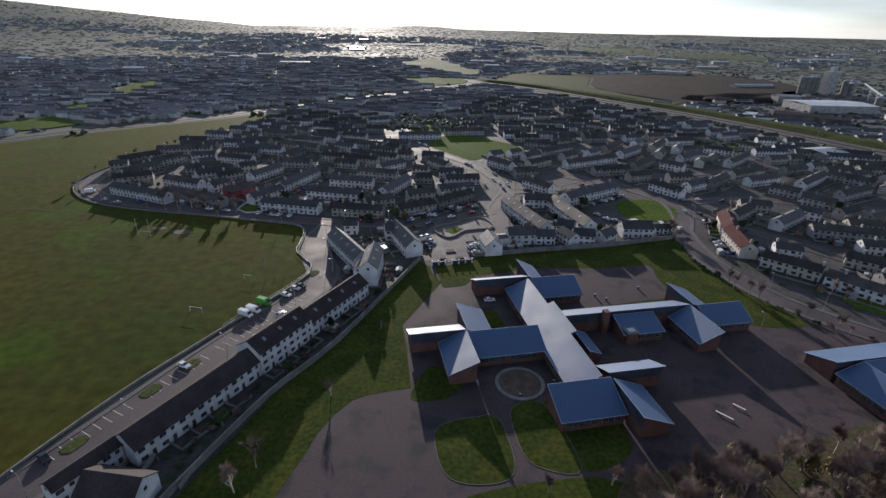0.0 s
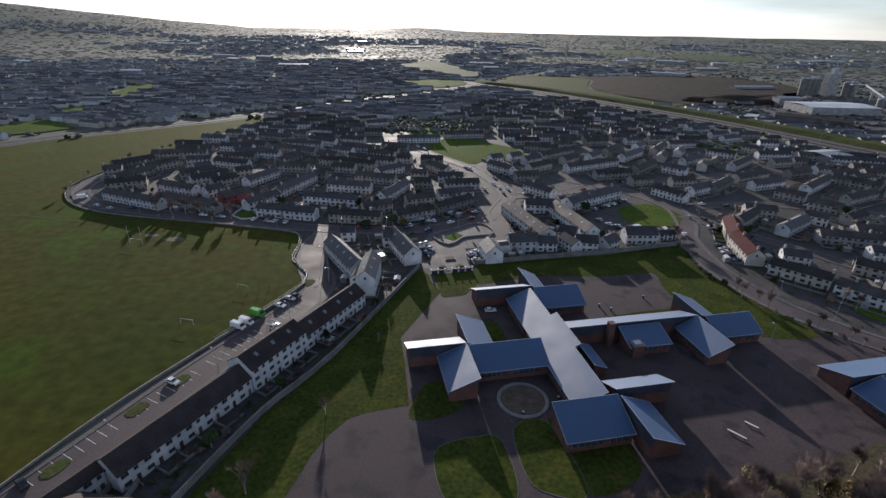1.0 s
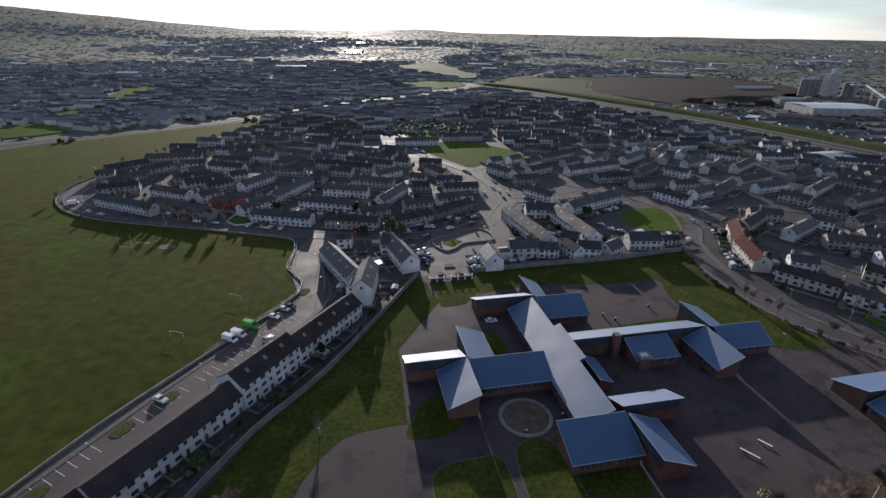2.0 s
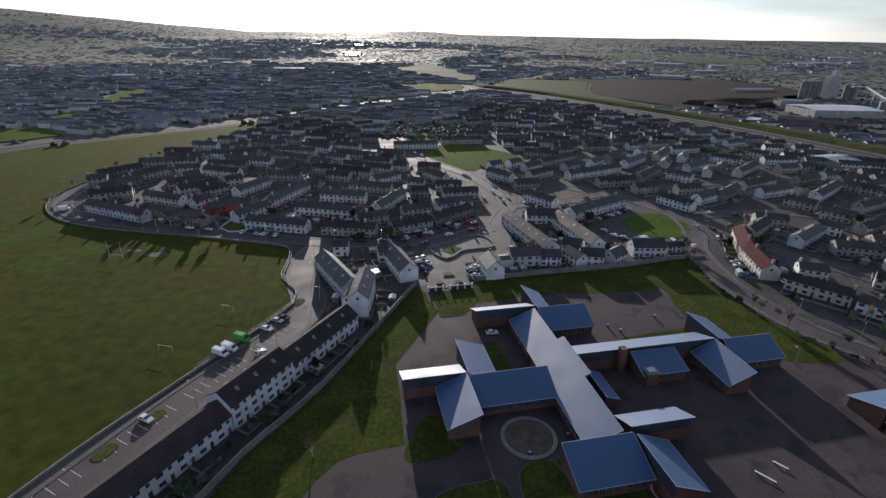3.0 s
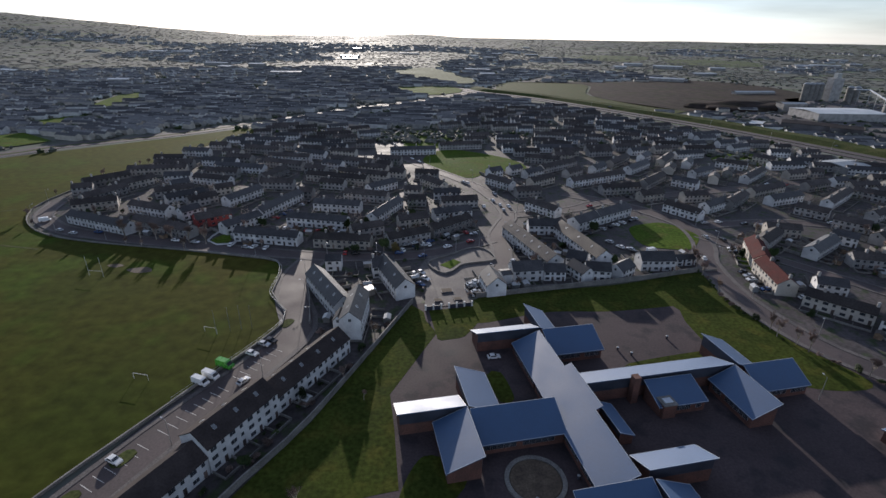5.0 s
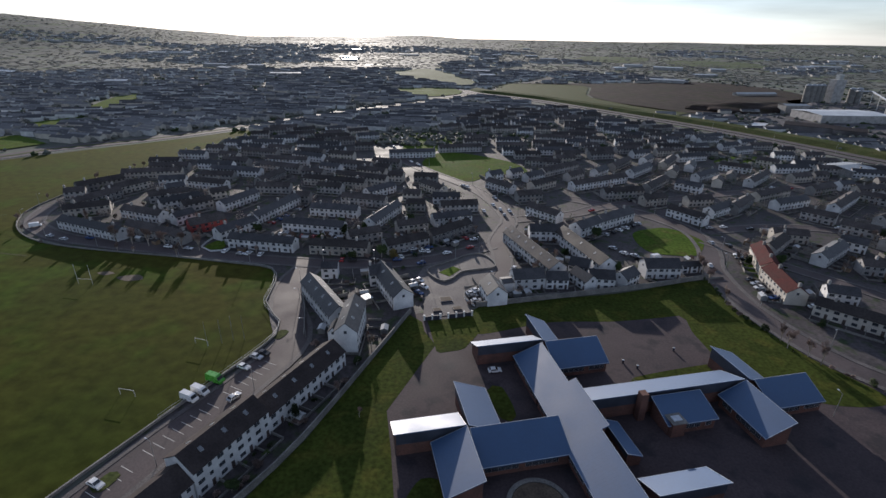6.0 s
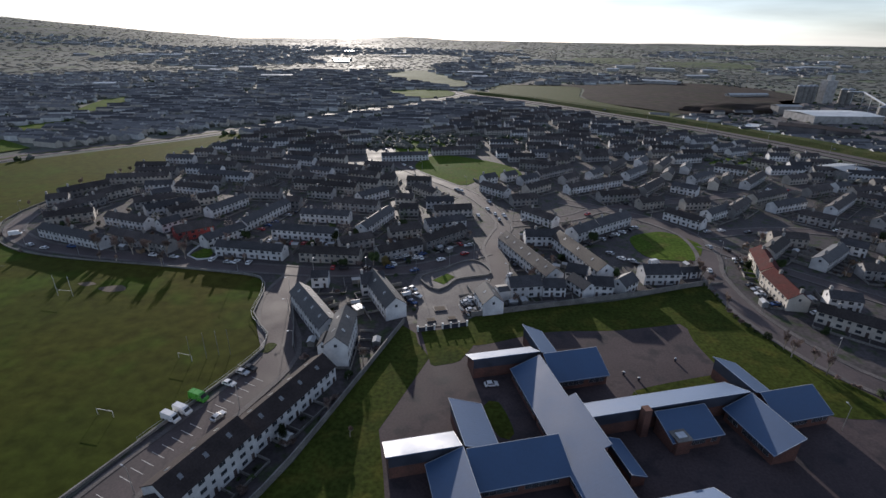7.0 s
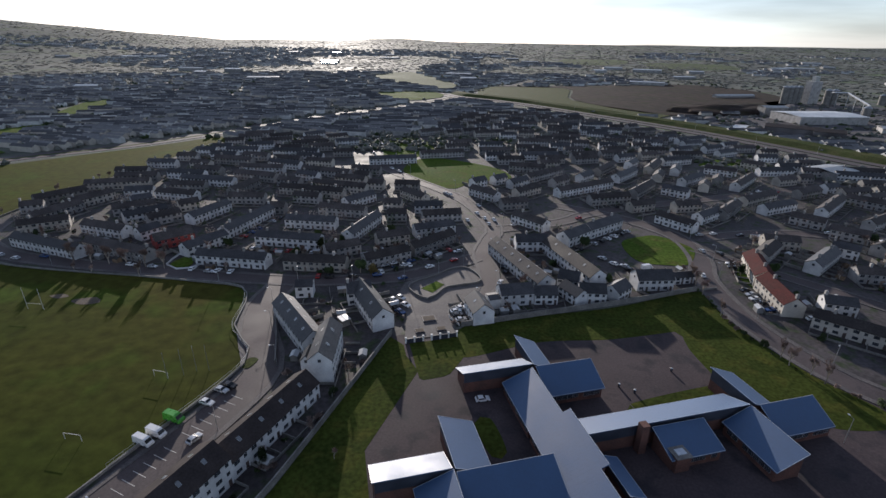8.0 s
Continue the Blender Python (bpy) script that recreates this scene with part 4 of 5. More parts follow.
# ---- vehicles ----
def car_parts(length, width, height, paint, van=False):
    """Meshes of a vehicle that faces +x: body, panes, wheel."""
    l, w, h = length / 2, width / 2, height
    if van:
        prof = [(-l, 0.35), (-l, h - 0.1), (-l + 0.15, h), (l * 0.42, h), (l * 0.62, h * 0.9), (l * 0.82, h * 0.5), (l, h * 0.42), (l, 0.35)]
    else:
        prof = [(-l, 0.35), (-l, h * 0.58), (-l * 0.86, h * 0.68), (-l * 0.62, h * 0.96), (-l * 0.3, h), (l * 0.05, h * 0.98), (l * 0.42, h * 0.66), (l * 0.92, h * 0.56), (l, h * 0.45), (l, 0.35)]
    bm = bmesh.new()
    rows = []
    for s, inset in ((-1, 0.0), (1, 0.0)):
        rows.append([bm.verts.new((x, s * (w - (0.16 if z > h * 0.72 else 0.0)), z)) for x, z in prof])
    k = len(prof)
    bm.faces.new(rows[0]), bm.faces.new(rows[1][::-1])
    for i in range(k):
        bm.faces.new((rows[0][i], rows[1][i], rows[1][(i + 1) % k], rows[0][(i + 1) % k]))
    body = mesh_of(bm, "body", PAINT[paint])

    def pane(corners):
        bm = bmesh.new()
        bm.faces.new([bm.verts.new(c) for c in corners])
        bmesh.ops.solidify(bm, geom=bm.faces[:], thickness=0.03)
        return mesh_of(bm, "pane", M["glass"])

    panes = []
    if van:
        front = [(l * 0.81 + 0.02, h * 0.52 + 0.02), (l * 0.63 + 0.02, h * 0.88 + 0.02)]
        panes.append(("windscreen", pane([(front[0][0], -w + 0.1, front[0][1]), (front[0][0], w - 0.1, front[0][1]), (front[1][0], w - 0.22, front[1][1]), (front[1][0], -w + 0.22, front[1][1])])))
        for s in (-1, 1):
            panes.append(("side_window", pane([(l * 0.36, s * (w - 0.02), h * 0.55), (l * 0.76, s * (w - 0.02), h * 0.55), (l * 0.6, s * (w - 0.12), h * 0.86), (l * 0.36, s * (w - 0.12), h * 0.86)])))
    else:
        panes.append(("windscreen", pane([(l * 0.4 + 0.02, -w + 0.1, h * 0.69), (l * 0.4 + 0.02, w - 0.1, h * 0.69), (l * 0.08 + 0.02, w - 0.22, h * 0.97), (l * 0.08 + 0.02, -w + 0.22, h * 0.97)])))
        panes.append(("rear_window", pane([(-l * 0.84 - 0.02, -w + 0.12, h * 0.71), (-l * 0.84 - 0.02, w - 0.12, h * 0.71), (-l * 0.63 - 0.02, w - 0.22, h * 0.94), (-l * 0.63 - 0.02, -w + 0.22, h * 0.94)])))
        for s in (-1, 1):
            panes.append(("side_window", pane([(-l * 0.7, s * (w - 0.01), h * 0.7), (l * 0.34, s * (w - 0.01), h * 0.7), (l * 0.03, s * (w - 0.13), h * 0.94), (-l * 0.56, s * (w - 0.13), h * 0.94)])))
    bm = bmesh.new()
    bmesh.ops.create_cone(bm, cap_ends=True, segments=12, radius1=0.32, radius2=0.32, depth=0.22, matrix=Matrix.Rotation(radians(90), 4, "X"))
    return body, panes, mesh_of(bm, "wheel", M["tyre"])


VEHICLES = {}
WORDS = {"white": "white", "silver": "silver-grey", "black": "black", "blue": "dark blue", "red": "red", "green": "bright green"}


def vehicle(kind, paint, m):
    key = (kind, paint)
    if key in VEHICLES:
        return copy_thing(VEHICLES[key], m)
    length, width, height = {"car": (4.2, 1.78, 1.48), "van": (5.4, 2.0, 2.3), "truck": (5.6, 2.2, 2.6)}[kind]
    body, panes, wheel = car_parts(length, width, height, paint, kind != "car")
    top = root(kind, m, f"{WORDS[paint]} {'parked hatchback car' if kind == 'car' else 'delivery van parked by the road' if kind == 'van' else 'box lorry parked by the field'}", kind, "parked vehicles")
    part("body", body, top)
    for name, me in panes:
        part(name, me, top)
    for x in (-0.3, 0.31):
        for s in (-1, 1):
            part("wheel", wheel, top, "", pose(x * length, s * (width / 2 - 0.08), 0.32))
    VEHICLES[key] = top
    return top


def parked(kind, paint, x, y, turn, z=0.13):
    vehicle(kind, paint, pose(x, y, z, 0, 0, turn))


parked("car", "white", -84.2, 115.2, -20)
parked("car", "black", -97.5, 78.5, -30)
parked("car", "white", -69.5, 160.2, -18)
parked("car", "silver", -67.7, 165.6, -18)
parked("car", "black", -66.2, 167.8, -18)
parked("van", "white", -78.6, 145.0, -20)
parked("van", "white", -77.0, 148.0, -20)
parked("truck", "green", -75.2, 153.4, -18)
parked("car", "silver", -66.2, 146.5, 66)
parked("car", "white", 8.6, 165.2, 12, 0.08)
for x, y, turn, paint in ((0.6, 214.6, 20, "white"), (2.6, 217.2, 20, "white"), (1.4, 211.8, 20, "black"), (2.6, 208.6, 20, "silver"), (-24, 222, -40, "white"), (-21.4, 224, -40, "silver"), (-19, 218.4, -40, "white"), (-22.6, 215.4, -40, "black"), (-20.5, 213, -40, "blue"), (1, 272, 200, "silver"), (129, 265, 160, "white"), (128, 261, 160, "black"), (121.5, 238, 190, "black"), (122, 234.4, 190, "silver"), (121.6, 230.8, 190, "white"), (122, 227, 190, "black"), (123, 222, 190, "blue"), (130, 277, 100, "black"), (78, 259.6, 140, "silver"), (70, 304, 40, "white"), (-23, 255, 30, "white"), (-28, 257, 30, "white"), (-32, 254, 30, "silver"), (-20.6, 259.6, 30, "blue"), (22.6, 257, 70, "silver"), (19.4, 240, 70, "white"), (6.5, 318, 105, "white"), (16.5, 322, 100, "white"), (18.4, 312, 100, "silver"), (-4.6, 368, 130, "white"), (21.5, 256, 70, "black"), (20, 268, 75, "silver"), (22.8, 251, 70, "black"), (110.2, 252, 85, "white"), (122.5, 280, 100, "silver"), (73.8, 262, 130, "white"), (79, 256, 130, "black"), (70, 268, 130, "silver"), (84, 252.5, 130, "silver")):
    parked("car", paint, x, y, turn, 0.26)
parked("van", "white", 88, 258.5, 20, 0.1)
parked("van", "white", -231, 268, 35, 0.2)
rng = random.Random(11)
HUES = ("white", "white", "silver", "silver", "black", "black", "blue", "red")


def along_road(pts, off, gap, chance):
    line = smooth_line(pts, False, gap)
    for a, b in zip(line, line[1:]):
        if rng.random() < chance:
            d = Vector((b[0] - a[0], b[1] - a[1])).normalized()
            s = rng.choice((-1, 1))
            turn = math.degrees(math.atan2(d.y, d.x)) + (180 if s > 0 else 0)
            parked("car", rng.choice(HUES), a[0] + s * off * d.y, a[1] - s * off * d.x, turn)


along_road(ROAD_N, 2.6, 9, 0.4)
along_road(RIGHT[3:8], 3.0, 14, 0.15)
along_road(MAIN[4:], 3.1, 12, 0.3)
along_road([(24, 306), (60, 320), (84, 338), (150, 365), (230, 395)], 2.6, 11, 0.4)
along_road([(132, 300), (180, 310), (235, 300)], 2.6, 11, 0.4)
for a, b in ROWS[2:8] + ROWS[-10:-8] + [((124, 238), (127, 212)), ((54, 284), (90, 314))]:
    turn = math.atan2(b[1] - a[1], b[0] - a[0])
    n = int(math.dist(a, b) / 5.6)
    for i in range(n):
        if rng.random() < 0.7:
            t = (i + 0.5) / n
            s = 8.6 if b[0] > a[0] and a[0] < 124 else (-8.6 if a[0] >= 120 else 8.6)
            parked("car", rng.choice(HUES), a[0] + (b[0] - a[0]) * t + s * math.sin(turn), a[1] + (b[1] - a[1]) * t - s * math.cos(turn), math.degrees(turn) + 90 + rng.uniform(-8, 8), 0.05)

# parking bays
bm = bmesh.new()
for i in range(34):
    s = 36 + i * 2.75
    if i % 9 == 8:
        continue
    a, b = along(s, -122.6), along(s, -118.2)
    if off_line(*a, FIELD_EDGE) < 1.6:
        a = along(s, -121.0)
    ribbon(bm, [a, b], -0.06, 0.06, 0.1, 0.142)
tagged(new("bay_marking", mesh_of(bm, "bay_marking", M["white"])), "worn white parking bay lines on the tarmac", "road marking", kind="stuff")


# ---- walls, fences and gate ----
def wall_line(name, pts, h, t, m, label, z=0.0, cap=True, step=6.0):
    top = root(name, None, label, "wall")
    bm = bmesh.new()
    line = smooth_line(pts, False, step)
    ribbon(bm, line, -t / 2, t / 2, z - 0.2, z + h)
    part("body", mesh_of(bm, "body", M[m]), top)
    if cap:
        bm = bmesh.new()
        ribbon(bm, line, -t / 2 - 0.06, t / 2 + 0.06, z + h, z + h + 0.1)
        part("coping", mesh_of(bm, "coping", M["concrete"]), top, "pale concrete coping")
    return top


wall_line("boundary_wall", [(-64, 66), (-62.7, 71.8), (-53.4, 105.7), (-41.4, 133.1), (-21.9, 198.7)], 2.1, 0.25, "concrete", "grey block wall between gardens and school")
wall_line("boundary_wall", [(2.5, 204.6), (13, 207.6), (43, 217.2), (74, 227.2), (104, 238.8)], 2.2, 0.25, "concrete", "grey block wall behind the school lawn")
wall_line("field_wall", [(-104, 60)] + FIELD_EDGE[:10], 0.8, 0.3, "concrete", "low pale wall along the playing field")
wall_line("field_wall", FIELD_EDGE[9:15], 0.7, 0.3, "concrete", "low grey wall round the edge of the estate")
wall_line("garden_wall", [(-57, 180), (-62, 196), (-69, 214)], 1.1, 0.22, "concrete", "low garden wall before the apartments")
wall_line("garden_wall", [(-131, 262), (-131, 250), (-124, 245.5), (-118, 247), (-116, 252)], 0.9, 0.22, "render_white", "low white garden wall at the bend", cap=False)
wall_line("island_wall", smooth_line(ISLAND, True, 2) + [ISLAND[0]], 0.85, 0.3, "concrete", "low curved grey wall round the paved island", step=2)
wall_line("court_wall", [(7, 227), (2, 220), (-2, 216), (-1.5, 210), (2, 205.2)], 0.9, 0.25, "render_white", "low white wall round the parking court", step=2)


def fence(name, pts, h, gap, label, rails=(0.3, 0.9), m="metal", z=0.1):
    top = root(name, None, label, "fence")
    line = smooth_line(pts, False, gap)
    bm = bmesh.new()
    tube(bm, (0, 0, -0.2), (0, 0, h), 0.05, 0.05, 4)
    post = mesh_of(bm, "post", M[m])
    for x, y in line[:140]:
        part("post", post, top, "", pose(x, y, z))
    for r in rails:
        bm = bmesh.new()
        ribbon(bm, line, -0.03, 0.03, z + h * r - 0.04, z + h * r + 0.04)
        part("rail", mesh_of(bm, "rail", M[m]), top)
    return top


fence("railing", [(x - 0.9, y) for x, y in FIELD_EDGE[2:9]], 1.3, 3.0, "pale metal railing on the field's edge")
fence("crash_barrier", [(x + 14, y - 10) for x, y in DUAL[2:8]], 1.0, 9.0, "pale crash barrier along the dual carriageway", rails=(0.5, 0.9))
gate = root("school_gate", None, "row of pale piers with dark railings at the school gate", "gate")
bm = bmesh.new()
box(bm, -0.28, 0.28, -0.28, 0.28, -0.2, 2.0)
box(bm, -0.36, 0.36, -0.36, 0.36, 2.0, 2.12)
pier = mesh_of(bm, "pier", M["white"])
bm = bmesh.new()
box(bm, -1.2, 1.2, -0.14, 0.14, -0.2, 1.5)
panel = mesh_of(bm, "panel", M["cladding"])
ga, gb = Vector((-16.4, 193.2, 0.2)), Vector((1.0, 198.2, 0.2))
turn = math.degrees(math.atan2(gb.y - ga.y, gb.x - ga.x))
for i in range(7):
    p = ga.lerp(gb, i / 6)
    part("pier", pier, gate, "", pose(*p, 0, 0, turn))
    if i < 6 and i != 2:
        part("panel", panel, gate, "", pose(*ga.lerp(gb, (i + 0.5) / 6), 0, 0, turn))
# Low boxes built where flat dark squares lie on the paving.
for x, y, k in ((-9.4, 209, 1.0), (-12.2, 200.6, 0.7), (-4.6, 202.4, 0.7)):
    top = root("planter", pose(x, y, 0.24, 0, 0, 16) @ Matrix.Diagonal((k, k * 1.5, 0.7, 1)), "low dark square box of soil on the paved square", "planter")
    bm = bmesh.new()
    box(bm, -2.4, 2.4, -1.3, 1.3, 0, 0.6)
    part("box", mesh_of(bm, "box", M["cladding"]), top)
    bm = bmesh.new()
    box(bm, -2.2, 2.2, -1.1, 1.1, 0.6, 0.68)
    part("soil", mesh_of(bm, "soil", M["soil"]), top)


# ---- poles, goals, yard things ----
def lamp(x, y, turn, h=8.0):
    key = "lamp"
    if key in VEHICLES:
        return copy_thing(VEHICLES[key], pose(x, y, 0.1, 0, 0, turn))
    top = root("street_lamp", pose(x, y, 0.1, 0, 0, turn), "tall grey metal street lamp on the footpath", "street lamp", "street lamps")
    bm = bmesh.new()
    tube(bm, (0, 0, -0.2), (0, 0, h), 0.11, 0.06, 6)
    part("pole", mesh_of(bm, "pole", M["metal"]), top)
    bm = bmesh.new()
    tube(bm, (0, 0, h - 0.1), (1.3, 0, h + 0.15), 0.045, 0.04, 5)
    part("arm", mesh_of(bm, "arm", M["metal"]), top)
    bm = bmesh.new()
    box(bm, 1.1, 1.75, -0.14, 0.14, h + 0.08, h + 0.24)
    part("head", mesh_of(bm, "head", M["edge_trim"]), top)
    VEHICLES[key] = top
    return top


for pts, off, gap in ((ROAD_A, 6.2, 31), (ROAD_N, 4.6, 36), (MAIN, 5.4, 34), (RIGHT, -5.4, 33)):
    line = smooth_line(pts, False, gap)
    for a, b in zip(line, line[1:]):
        d = Vector((b[0] - a[0], b[1] - a[1])).normalized()
        lamp(a[0] + off * d.y, a[1] - off * d.x, math.degrees(math.atan2(d.y, d.x)) + (90 if off > 0 else -90))
for x, y in smooth_line(MOTOR, False, 60)[3:20]:
    lamp(x, y, 40)
lamp(102.5, 153.0, 100)


def goal(x, y, turn, w=5.0, h=2.1, high=0.0):
    top = root("goal", pose(x, y, 0.1, 0, 0, turn), "white goal posts on the playing field", "goal", "goal posts")
    for s in (-1, 1):
        bm = bmesh.new()
        tube(bm, (s * w / 2, 0, -0.1), (s * w / 2, 0, h + high), 0.07, 0.06, 6)
        part("post", mesh_of(bm, "post", M["white"]), top)
    bm = bmesh.new()
    tube(bm, (-w / 2, 0, h), (w / 2, 0, h), 0.06, 0.06, 6)
    part("crossbar", mesh_of(bm, "crossbar", M["white"]), top)


goal(-97, 145.2, -8)
goal(-89, 171.4, -12)
goal(-158, 208.6, -4, 6.5, 2.5, 6.5)
for x, y in ((-86.5, 170.5), (-82.6, 172.5), (-79.6, 174.6), (-76.0, 175.2)):
    top = root("mast", pose(x, y, 0.1), "tall thin grey post beside the pitch", "post", "posts beside the pitch")
    bm = bmesh.new()
    tube(bm, (0, 0, -0.2), (0, 0, 9.5), 0.09, 0.06, 6)
    part("pole", mesh_of(bm, "pole", M["metal"]), top)
for u, v in ((42.5, 33), (45.5, 29.5), (63, 36), (-6, -17), (6, -13)):
    p = SCHOOL @ Vector((u, v, 0.1))
    top = root("litter_bin", pose(*p), "dark litter bin standing on the school yard", "bin", "yard bins")
    bm = bmesh.new()
    tube(bm, (0, 0, 0), (0, 0, 1.1), 0.32, 0.4, 8)
    part("drum", mesh_of(bm, "drum", M["cladding"]), top)
    bm = bmesh.new()
    tube(bm, (0, 0, 1.1), (0, 0, 1.25), 0.42, 0.3, 8)
    part("lid", mesh_of(bm, "lid", M["metal"]), top)
for u, v, w, t in ((46.8, -34.0, 4.6, -42), (53.2, -31.8, 3.4, -42)):
    p = SCHOOL @ Vector((u, v, 0.1))
    top = root("bench", pose(*p, 0, 0, t), "long pale bench on the school yard", "bench", "yard benches")
    bm = bmesh.new()
    box(bm, -w / 2, w / 2, -0.2, 0.2, 0.4, 0.5)
    part("seat", mesh_of(bm, "seat", M["white"]), top)
    for s in (-0.4, 0.4):
        bm = bmesh.new()
        box(bm, s * w - 0.06, s * w + 0.06, -0.18, 0.18, -0.05, 0.4)
        part("leg", mesh_of(bm, "leg", M["concrete"]), top)


# ---- trees ----
def bare_tree_meshes(height, seed, spread=0.45, thick=0.24):
    """Limbs and twigs of a leafless tree."""
    r = random.Random(seed)
    limbs, tips = bmesh.new(), []

    def grow(p, d, length, rad, level):
        q = p + d * length
        tube(limbs, p, q, rad, rad * 0.62, 5 if level < 2 else 3)
        if level >= 4:
            tips.append((p, q, d))
            return
        for k in range(3 if level else 5):
            side = Vector((r.gauss(0, 1), r.gauss(0, 1), r.gauss(0.25, 0.5))).normalized()
            nd = (d * (1 - spread) + side * (spread + 0.12) + Vector((0, 0, 0.42))).normalized()
            start = p + d * length * r.uniform(0.55 if level else 0.45, 1.0)
            grow(start, nd, length * r.uniform(0.5, 0.78), rad * 0.56, level + 1)

    grow(Vector((0, 0, -0.2)), Vector((r.uniform(-0.08, 0.08), r.uniform(-0.08, 0.08), 1)).normalized(), height * 0.42, thick, 0)
    co, faces = [], []
    for p, q, d in tips:
        for k in range(24):
            s = p.lerp(q, r.uniform(0.1, 1.0))
            e = (d + Vector((r.gauss(0, 0.6), r.gauss(0, 0.6), r.gauss(0.45, 0.5)))).normalized() * height * r.uniform(0.08, 0.2)
            w = e.orthogonal().normalized() * height * 0.0017
            i = len(co)
            co += [tuple(s - w), tuple(s + w), tuple(s + e)]
            faces.append((i, i + 1, i + 2))
    me = bpy.data.meshes.new("twigs")
    me.from_pydata(co, [], faces)
    me.materials.append(M["twig"])
    return mesh_of(limbs, "trunk", M["bark"]), me


def leaf_mesh(width, height, count, seed, mat, size=0.35):
    """A shrub or evergreen crown of many small leaf clumps with an uneven outline."""
    r = random.Random(seed)
    lobes = [(Vector((r.uniform(-0.3, 0.3) * width, r.uniform(-0.3, 0.3) * width, height * r.uniform(0.3, 0.75))), r.uniform(0.2, 0.36)) for k in range(6)]
    co, faces = [], []
    for k in range(count):
        c, rad = r.choice(lobes)
        d = Vector((r.gauss(0, 1), r.gauss(0, 1), r.gauss(0, 1))).normalized() * r.uniform(0.5, 1.05)
        p = c + Vector((d.x * rad * width, d.y * rad * width, d.z * rad * height))
        p.z = max(p.z, 0.05)
        a = Vector((r.gauss(0, 1), r.gauss(0, 1), r.gauss(0, 0.7))).normalized() * size * r.uniform(0.5, 1.2)
        b = a.orthogonal().normalized() * size * r.uniform(0.3, 0.7)
        i = len(co)
        co += [tuple(p - a), tuple(p + b), tuple(p + a), tuple(p - b)]
        faces.append((i, i + 1, i + 2, i + 3))
    me = bpy.data.meshes.new("crown")
    me.from_pydata(co, [], faces)
    me.materials.append(M[mat])
    return me


TREES = []
for k in range(6):
    limbs, twigs = bare_tree_meshes(9.0, 40 + k, 0.34 + 0.03 * (k % 3))
    top = root("tree", pose(-130 - 9 * k, 246.5 + k, 0), "leafless winter tree with fine brown twigs", "tree", "bare trees")
    part("trunk", limbs, top)
    part("crown", twigs, top, "bare crown of thin brown twigs")
    TREES.append(top)
SHRUBS = []
for k, (w, h, n, m, lab) in enumerate(((2.4, 1.9, 420, "evergreen", "dark evergreen garden shrub"), (3.2, 3.4, 620, "evergreen", "tall dark evergreen bush"), (2.8, 2.0, 380, "twig", "brown leafless garden shrub"), (5.0, 7.5, 1500, "evergreen", "dark evergreen tree with a ragged crown"), (4.5, 5.0, 1000, "ochre_leaf", "ochre bush with thin winter leaves"))):
    top = root("shrub" if k != 3 else "tree", pose(-60 + 6 * k, 246 + (k % 2), 0.1), lab, "shrub" if k != 3 else "tree", "shrubs" if k != 3 else "evergreen trees")
    part("crown" if k == 3 else "foliage", leaf_mesh(w, h, n, 70 + k, m, 0.2 + 0.03 * h), top)
    bm = bmesh.new()
    tube(bm, (0, 0, -0.2), (0, 0, h * 0.5), 0.08 + 0.02 * h, 0.05, 6)
    part("trunk" if k == 3 else "stem", mesh_of(bm, "trunk", M["bark"]), top)
    SHRUBS.append(top)


def scaled(x, y, z, turn, s):
    return pose(x, y, z, 0, 0, turn) @ Matrix.Scale(s, 4)


def plant(kind, x, y, s, z=0.05):
    src = TREES[kind] if kind < 10 else SHRUBS[kind - 10]
    return copy_thing(src, scaled(x, y, z, rng.uniform(0, 360), s))


rng = random.Random(23)
COPSE = [(34, 62), (40, 79), (52, 85), (70, 90), (92, 99), (112, 108), (134, 112), (140, 60), (90, 40), (40, 44)]
count = 0
while count < 150:
    x, y = rng.uniform(30, 140), rng.uniform(44, 112)
    if not inside(x, y, COPSE) or (x * 0.45 + 30 < y - 40 and rng.random() < 0.3):
        continue
    plant(rng.randrange(6), x, y, rng.uniform(0.95, 1.5))
    count += 1
for k in range(30):
    x, y = rng.uniform(45, 138), rng.uniform(50, 92)
    if inside(x, y, COPSE):
        plant(rng.choice((11, 12, 12, 13, 10)), x, y, rng.uniform(0.8, 1.5))
plant(14, 66.5, 92.5, 1.25), plant(14, 64, 90, 1.0), plant(14, 84, 93, 1.2), plant(14, 90, 92, 1.0)
for x, y, s in ((-47, 81, 1.0), (-36.5, 107, 0.6), (-49, 74, 0.9), (21, 80.5, 0.6), (-29, 142, 0.4), (36, 84, 0.7)):
    plant(rng.randrange(6), x, y, s)
for k in range(30):
    x, y = along(rng.uniform(46, 136), rng.uniform(-97, -92))
    plant(rng.choice((10, 12, 12, 12, 10)), x, y, rng.uniform(0.5, 0.95), 0.04)
line = smooth_line([(x - 7.2, y - 2.5) for x, y in RIGHT[5:11]], False, 3.2)
for x, y in line:
    plant(rng.choice((10, 11, 12, 12, 0, 1)), x + rng.uniform(-1, 1), y + rng.uniform(-1, 1), rng.uniform(0.35, 0.75) if rng.random() < 0.3 else rng.uniform(0.6, 1.0))
for x, y in smooth_line(FIELD_EDGE[9:17], False, 8):
    if rng.random() < 0.28:
        plant(rng.choice((0, 1, 2, 12)), x + rng.uniform(-1, 2), y + rng.uniform(-1, 1), rng.uniform(0.35, 0.8))
